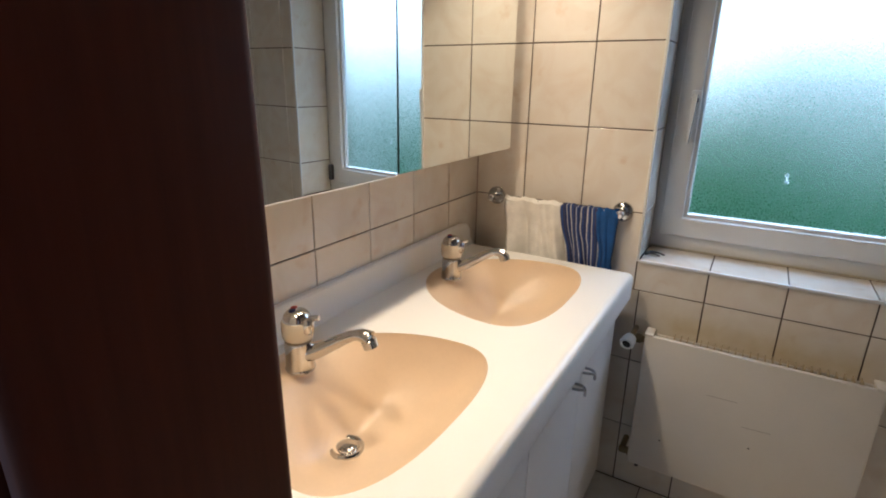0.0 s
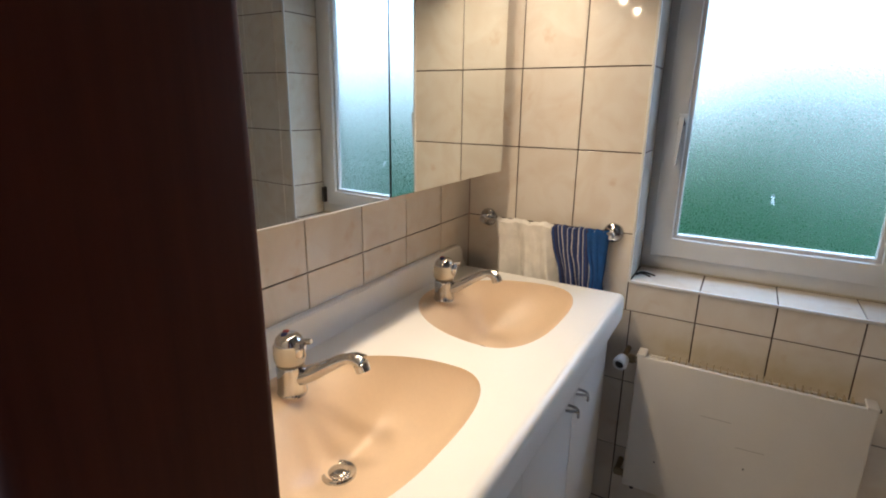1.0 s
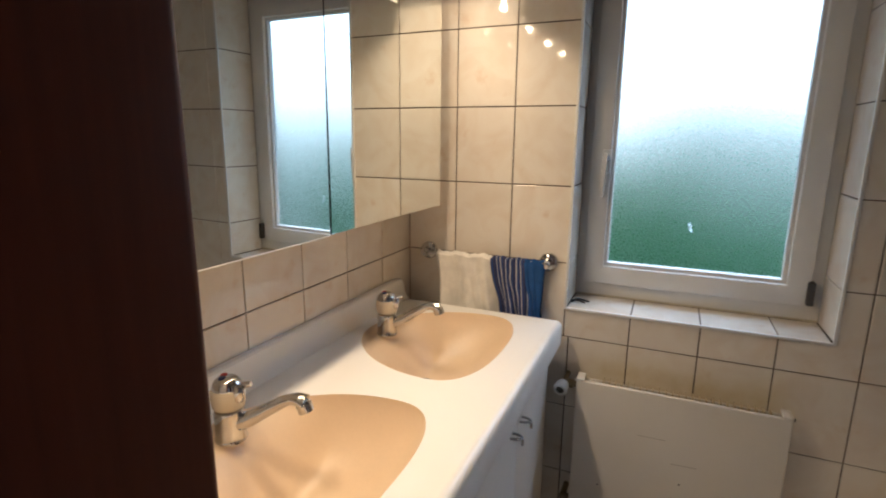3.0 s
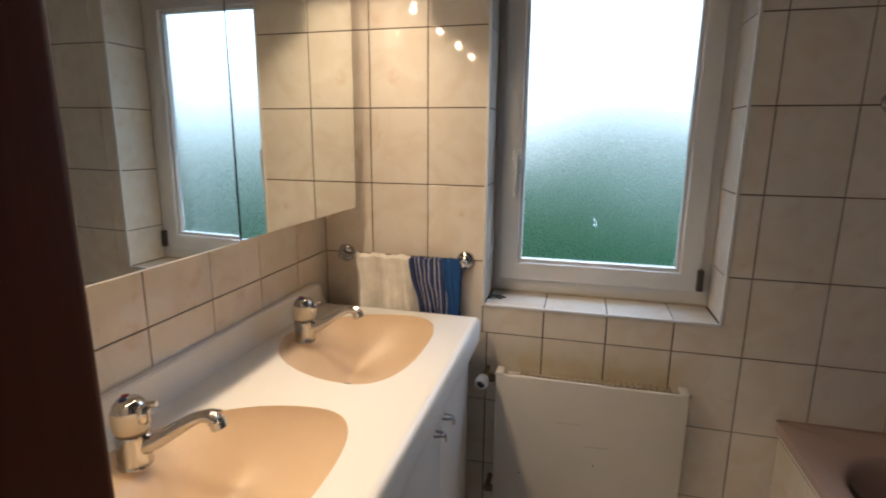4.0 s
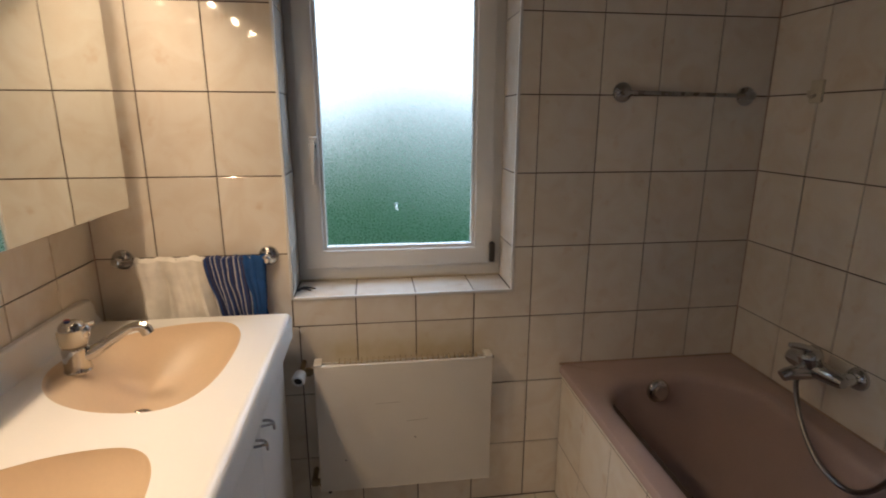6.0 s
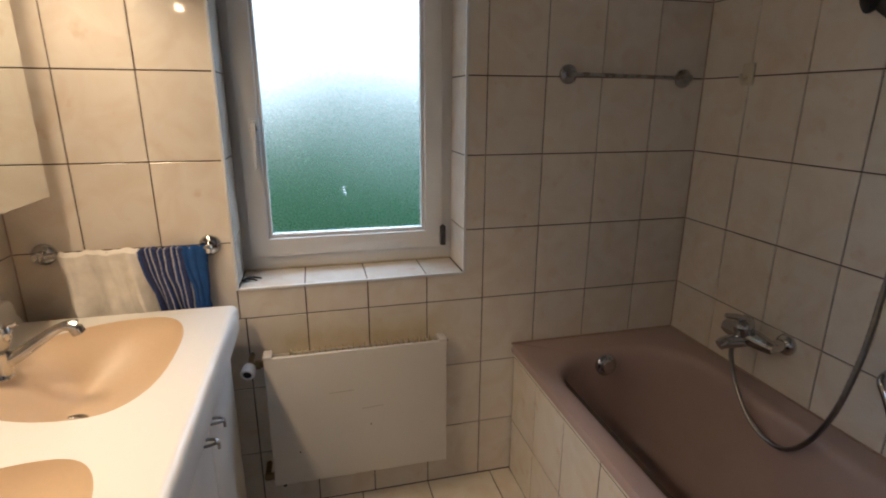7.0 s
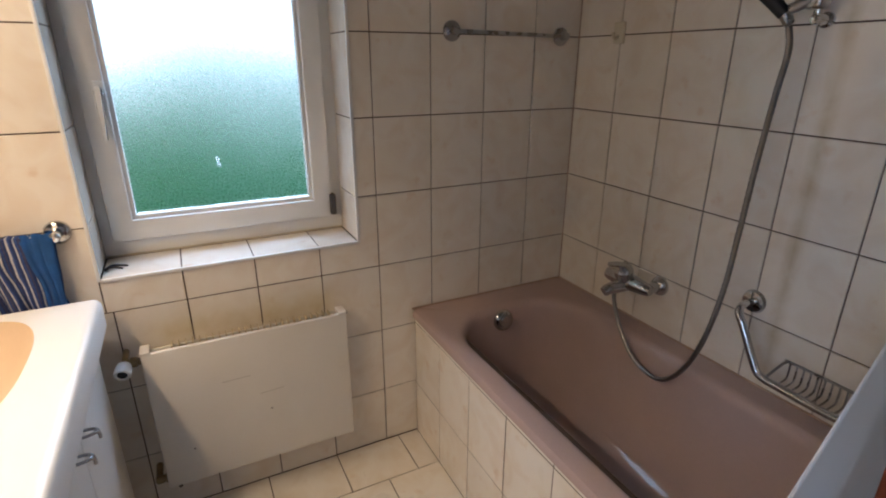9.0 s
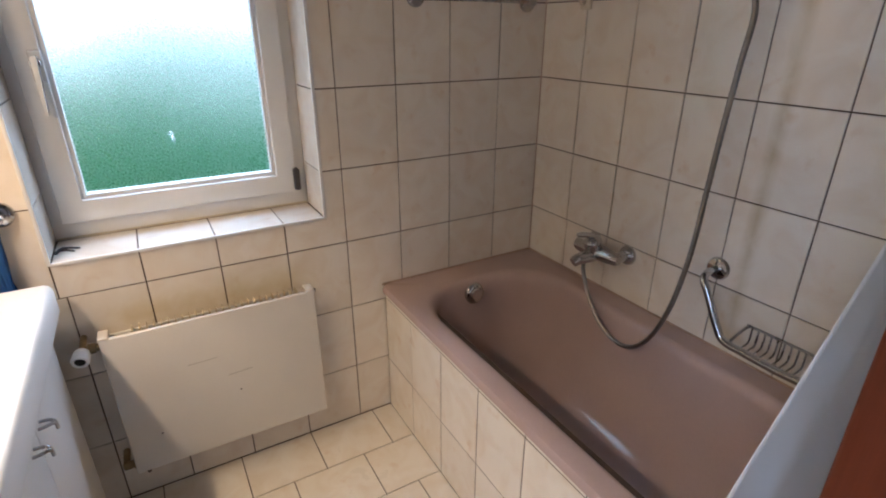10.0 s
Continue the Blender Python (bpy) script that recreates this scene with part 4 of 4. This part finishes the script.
# steep towards the room, sloping along the wall, with a long slope at the near end
for d, w, e, dz, r in ((0.034, 0.036, 0.08, -0.09, 0.19), (0.042, 0.050, 0.12, -0.17, 0.18), (0.052, 0.068, 0.16, -0.25, 0.17), (0.062, 0.086, 0.20, -0.31, 0.155),
                       (0.076, 0.106, 0.235, -0.350, 0.14), (0.096, 0.130, 0.265, -0.376, 0.12), (0.124, 0.160, 0.295, -0.392, 0.10), (0.160, 0.195, 0.33, -0.399, 0.08)):
    loops.append(tub_loop(IX0 + d, IX1 - w, IY0 + e, IY1 - d * 0.95, TZ + dz, r))
part("shell", loft(loops), TUBM, tub, smooth=True)
ovf = part("overflow", lathe([(0.040, 0.0), (0.041, 0.004), (0.037, 0.013), (0.031, 0.018), (0.024, 0.019), (0.021, 0.027), (0.0, 0.029)], (1.824, -0.140, 0.508), (0, -1, 0.12), seg=24), CHROME, tub, "chrome overflow knob", smooth=True)
part("drain", lathe([(0.0, 0.0), (0.034, 0.0), (0.033, 0.004), (0.026, 0.005), (0.0, 0.003)], (1.83, -0.42, TZ - 0.399), seg=20), CHROME, tub, smooth=True)
apron = part("apron", box(TX0 + 0.0134, TX0 + 0.10, TY0, TY1, FLOOR, TZ - 0.030), GROUT, tub, "cream tiled bathtub front")
part("joint_back", box(TX0 + 0.002, TX1, -0.0035, -0.0005, TZ - 0.004, TZ + 0.004), SEAL, tub)
part("joint_side", box(XE - 0.004, XE - 0.0005, TY0, -0.004, TZ - 0.004, TZ + 0.004), SEAL, tub)

# ---- bath mixer, hose, shower ----
mix = thing("bath_mixer", "chrome wall bath mixer with a lever and spout", "tap")
MYA, MYB, MXX, MZZ = -0.357, -0.506, 2.125, 0.720
for yy in (MYA, MYB):
    ros = part("rosette", lathe([(0.032, 0.0), (0.033, 0.004), (0.029, 0.014), (0.020, 0.020), (0.017, 0.022), (0.017, XE - MXX)], (XE - 0.0005, yy, MZZ), (-1, 0, 0), seg=22), CHROME, mix, smooth=True)
part("body", lathe([(0.0, 0.0), (0.016, 0.0), (0.023, 0.006), (0.026, 0.020), (0.028, 0.060), (0.029, 0.085), (0.028, 0.110), (0.024, 0.150), (0.021, 0.170), (0.018, 0.184), (0.014, 0.190), (0.0, 0.190)], (MXX, MYA + 0.020, MZZ), (0, -1, 0), seg=22), CHROME, mix, smooth=True)
part("spout", tube(spline([(MXX - 0.005, -0.428, MZZ - 0.010), (MXX - 0.040, -0.424, MZZ - 0.014), (MXX - 0.075, -0.420, MZZ - 0.018), (MXX - 0.092, -0.418, MZZ - 0.026)], 6), lambda k: 0.025 - 0.009 * k, 16), CHROME, mix, smooth=True)
part("cartridge", lathe([(0.029, 0.0), (0.031, 0.026), (0.029, 0.038), (0.020, 0.046), (0.0, 0.049)], (MXX - 0.010, -0.425, MZZ + 0.010), (-0.35, 0, 1), seg=22), CHROME, mix, smooth=True)
part("lever", tube(spline([(MXX - 0.020, -0.425, MZZ + 0.056), (MXX - 0.050, -0.420, MZZ + 0.066), (MXX - 0.080, -0.415, MZZ + 0.070)], 5), lambda k: 0.011 - 0.003 * k, 10), CHROME, mix, smooth=True)
part("hose_outlet", lathe([(0.012, 0.0), (0.012, 0.020), (0.009, 0.030)], (MXX, -0.385, MZZ - 0.020), (0, 0, -1), seg=14), CHROME, mix, smooth=True)

hose = thing("shower_hose", "grey metal shower hose hanging in a loop", "shower hose")
hp = spline([(MXX, -0.385, MZZ - 0.045), (2.100, -0.402, 0.648), (2.070, -0.470, 0.580), (2.060, -0.538, 0.516), (2.058, -0.602, 0.490), (2.058, -0.658, 0.494), (2.062, -0.705, 0.530), (2.070, -0.743, 0.600), (2.085, -0.768, 0.705), (2.115, -0.772, 0.850), (2.138, -0.766, 1.010), (2.140, -0.773, 1.186), (2.140, -0.783, 1.336), (2.138, -0.793, 1.437), (2.128, -0.788, 1.490)], 18)
part("tube", tube(hp, 0.0066, 8, ribs=0.0009), HOSE, hose, smooth=True)

shw = thing("shower_rail", "chrome shower rail with a slider and black hand shower", "shower")
part("rail", tube([(2.150, -0.832, 1.49), (2.150, -0.832, 1.8), (2.150, -0.832, 2.12)], 0.009, 12), CHROME, shw, smooth=True)
for zz in (1.502, 2.10):
    part("mount", lathe([(0.017, 0.0), (0.017, 0.008), (0.012, 0.012), (0.012, 0.046), (0.009, 0.054), (0.0, 0.056)], (XE - 0.0005, -0.832, zz), (-1, 0, 0), seg=18), CHROME, shw, smooth=True)
sl = part("slider", box(2.122, 2.166, -0.850, -0.812, 1.522, 1.572, 0.008, 3), STEEL, shw, smooth=True)
part("cradle", tube([(2.130, -0.822, 1.540), (2.122, -0.802, 1.530), (2.118, -0.788, 1.524)], 0.012, 12), STEEL, sl, smooth=True)
part("clamp_lever", tube([(2.120, -0.832, 1.556), (2.100, -0.815, 1.562), (2.088, -0.800, 1.564)], 0.006, 8), STEEL, sl, smooth=True)
hs = part("hand_shower", tube(spline([(2.122, -0.776, 1.515), (2.108, -0.748, 1.547), (2.086, -0.704, 1.592), (2.062, -0.656, 1.642)], 6), lambda k: 0.0145 + 0.006 * k, 14), BLACK, shw, "black plastic hand shower", smooth=True)
part("shower_head", lathe([(0.016, 0.0), (0.024, 0.010), (0.027, 0.024), (0.025, 0.030), (0.0, 0.031)], (2.066, -0.664, 1.638), (-0.7, 0.45, -0.3), seg=24), BLACK, hs, smooth=True)
part("collar", lathe([(0.009, 0.0), (0.012, 0.004), (0.013, 0.024), (0.014, 0.028), (0.0, 0.028)], (2.129, -0.788, 1.492), (-0.2, 0.42, 0.85), seg=14), STEEL, hs, smooth=True)

# ---- grab bar with soap basket ----
gb = thing("grab_bar", "chrome angled grab bar with a wire soap basket", "grab bar")
for yy, zz in ((-0.815, 0.798), (-1.190, 0.650)):
    part("rosette", lathe([(0.031, 0.0), (0.033, 0.004), (0.029, 0.012), (0.018, 0.016), (0.0, 0.016)], (XE - 0.0005, yy, zz), (-1, 0, 0), seg=22), CHROME, gb, smooth=True)
part("bar", tube(spline([(XE - 0.010, -0.815, 0.798), (2.140, -0.817, 0.798), (2.116, -0.824, 0.784), (2.112, -0.846, 0.752), (2.112, -0.890, 0.672), (2.112, -0.916, 0.642), (2.113, -0.98, 0.636), (2.115, -1.09, 0.634), (2.122, -1.160, 0.638), (2.145, -1.188, 0.646), (XE - 0.010, -1.190, 0.650)], 7), 0.0105, 12), CHROME, gb, smooth=True)
bsk = part("soap_basket", tube(spline([(2.116, -0.930, 0.648), (2.150, -0.932, 0.664), (2.180, -0.936, 0.676), (2.185, -0.950, 0.677), (2.185, -1.130, 0.677), (2.180, -1.144, 0.674), (2.118, -1.146, 0.646)], 4), 0.0036, 8), STEEL, gb, "steel wire soap basket", smooth=True)
for k in range(12):
    yy = -0.944 - 0.0170 * k
    part("wire", tube(spline([(2.116, yy, 0.642), (2.126, yy, 0.628), (2.150, yy, 0.624), (2.178, yy, 0.628), (2.185, yy, 0.640), (2.185, yy, 0.677)], 3), 0.0024, 6), STEEL, bsk, smooth=True)

# ---- small things ----
# sealing beads in the upright corners of the tiled walls
part("corner_joint", box(XE - 0.0028, XE + T, -0.0028, YN + T, TZ + 0.002, CEIL), SEAL, wall_e)
part("corner_joint", box(XW - T, XW + 0.0024, -0.0024, YN + T, FLOOR, CEIL), SEAL, wall_w)
hk = thing("wall_hook", "ivory plastic stick-on wall hook", "hook")
part("plate", box(XE - 0.009, XE - 0.0003, -0.224, -0.178, 1.468, 1.534, 0.003), IVORY, hk, smooth=True)
part("prong", tube(spline([(XE - 0.005, -0.20, 1.492), (XE - 0.020, -0.20, 1.484), (XE - 0.030, -0.20, 1.490), (XE - 0.032, -0.20, 1.502)], 4), 0.005, 8), IVORY, hk, smooth=True)

clip = thing("hair_clip", "small dark hair clip lying on the window sill", "hair clip")
part("jaw", tube(spline([(0.606, 0.060, 0.856), (0.622, 0.075, 0.862), (0.640, 0.085, 0.858), (0.662, 0.080, 0.855)], 5), lambda k: 0.0045 - 0.002 * k, 8), BLACK, clip, smooth=True)
part("jaw", tube(spline([(0.610, 0.085, 0.855), (0.630, 0.070, 0.858), (0.650, 0.062, 0.855)], 5), 0.003, 8), DARKG, clip, smooth=True)

# shower curtain gathered at the near end of the bath
bm = bmesh.new()
nu, nv = 60, 30
grid = []
for j in range(nv + 1):
    v = j / nv
    z = 0.575 + (2.02 - 0.575) * v
    left = 1.468 + (z - 0.752) * 0.69 - 0.10 * max(0.0, z - 1.0) ** 2
    left = min(left, 2.02)
    row = []
    for i in range(nu + 1):
        u = i / nu
        x = left + (2.165 - left) * u
        y = -1.300 - 0.03 * u + 0.016 * math.sin(24 * u + 1.0) * (0.15 + u) - 0.025 * (1 - v) * u
        row.append(bm.verts.new((x, y, z)))
    grid.append(row)
for j in range(nv):
    for i in range(nu):
        bm.faces.new((grid[j][i], grid[j][i + 1], grid[j + 1][i + 1], grid[j + 1][i]))
cur = part("shower_curtain", bm, CURTM, None, "white shower curtain drawn aside at the bath end", smooth=True, category="curtain")
m_ = cur.modifiers.new("thickness", 'SOLIDIFY')
m_.thickness = 0.004
crd = thing("curtain_rod", "white shower curtain rod on the bath wall", "curtain rod")
part("rod", tube([(XE - 0.001, -1.31, 2.03), (2.0, -1.31, 2.03), (1.70, -1.31, 2.03), (XE - 0.66, -1.31, 2.03)], 0.010, 12), WHITEP, crd, smooth=True)
part("flange", lathe([(0.026, 0.0), (0.024, 0.006), (0.012, 0.010), (0.0, 0.010)], (XE - 0.0005, -1.31, 2.03), (-1, 0, 0), seg=18), WHITEP, crd, smooth=True)

# ---- tiles ----
ROWS = [FLOOR, 0.25, 0.50, 0.75, 1.0, 1.248, 1.495, 1.740, 1.985, 2.23, CEIL]
EAST_JOINTS = [0.2 * k for k in range(4, 11)] + [XE]
tile_plane(wall_n, (0, YN, 0), (1, 0, 0), (0, 0, 1), [XW, 0.2, 0.4, 0.612] + EAST_JOINTS, ROWS[:4])
tile_plane(wall_n, (0, YN, 0), (1, 0, 0), (0, 0, 1), [XW, 0.2, 0.4, WX0] + EAST_JOINTS, ROWS[3:], (WX0, WX1, WZ0, WZ1))
tile_plane(wall_w, (XW, 0, 0), (0, 1, 0), (0, 0, 1), steps(YS, 0, -0.2, 0.204), ROWS)
tile_plane(wall_e, (XE, 0, 0), (0, -1, 0), (0, 0, 1), steps(0, -YS, 0.203, 0.2035), ROWS)
tile_plane(apron, (TX0 + 0.012, 0, 0), (0, -1, 0), (0, 0, 1), steps(0.004, -YS - 0.004, 0.205, 0.205), [FLOOR, 0.240, 0.504, TZ - 0.0305])
for k in range(8):
    ya, yb = -0.2 * k, max(-0.2 * (k + 1), YS)
    if ya - yb < 0.01:
        continue
    first = 0.21 if k % 2 == 0 else 0.095
    tile_plane(floor, (0, 0, FLOOR), (1, 0, 0), (0, 1, 0), steps(XW, TX0 + 0.014, first, 0.2475), [yb, ya], material=FTILE)
# window reveal and sill
# white plastic edge trims round the opening
trim = thing("trim", "white plastic edge trim round the window opening", "trim", kind="structure")
part("strip", box(WX0 - 0.003, WX0 + 0.006, -0.0045, 0.003, WZ0 - 0.004, WZ1, 0.002), WHITEP, trim, smooth=True)
part("strip", box(WX1 - 0.006, WX1 + 0.003, -0.0045, 0.003, WZ0 - 0.004, WZ1, 0.002), WHITEP, trim, smooth=True)
part("strip", box(WX0 + 0.0062, WX1 - 0.0062, -0.006, 0.002, WZ0 - 0.006, WZ0 + 0.003, 0.002), WHITEP, trim, smooth=True)
part("reveal_bed", box(WX0 - 0.0005, WX0 + 0.001, 0.004, FY0, WZ0, WZ1), GROUT, wall_n)
tile_plane(wall_n, (WX0 + 0.004, 0, 0), (0, 1, 0), (0, 0, 1), [0.0, FY0 - 0.001], [WZ0 + 0.001, 1.0, 1.248, 1.495, 1.740, WZ1])
tile_plane(wall_n, (WX1 - 0.004, 0, 0), (0, -1, 0), (0, 0, 1), [-FY0 + 0.001, 0.0], [WZ0 + 0.001, 1.0, 1.248, 1.495, 1.740, WZ1])
tile_plane(wall_n, (0, 0, WZ0 + 0.001), (1, 0, 0), (0, 1, 0), [WX0 + 0.005, 0.80, 1.0, 1.2, WX1 - 0.005], [0.001, FY0 - 0.001])
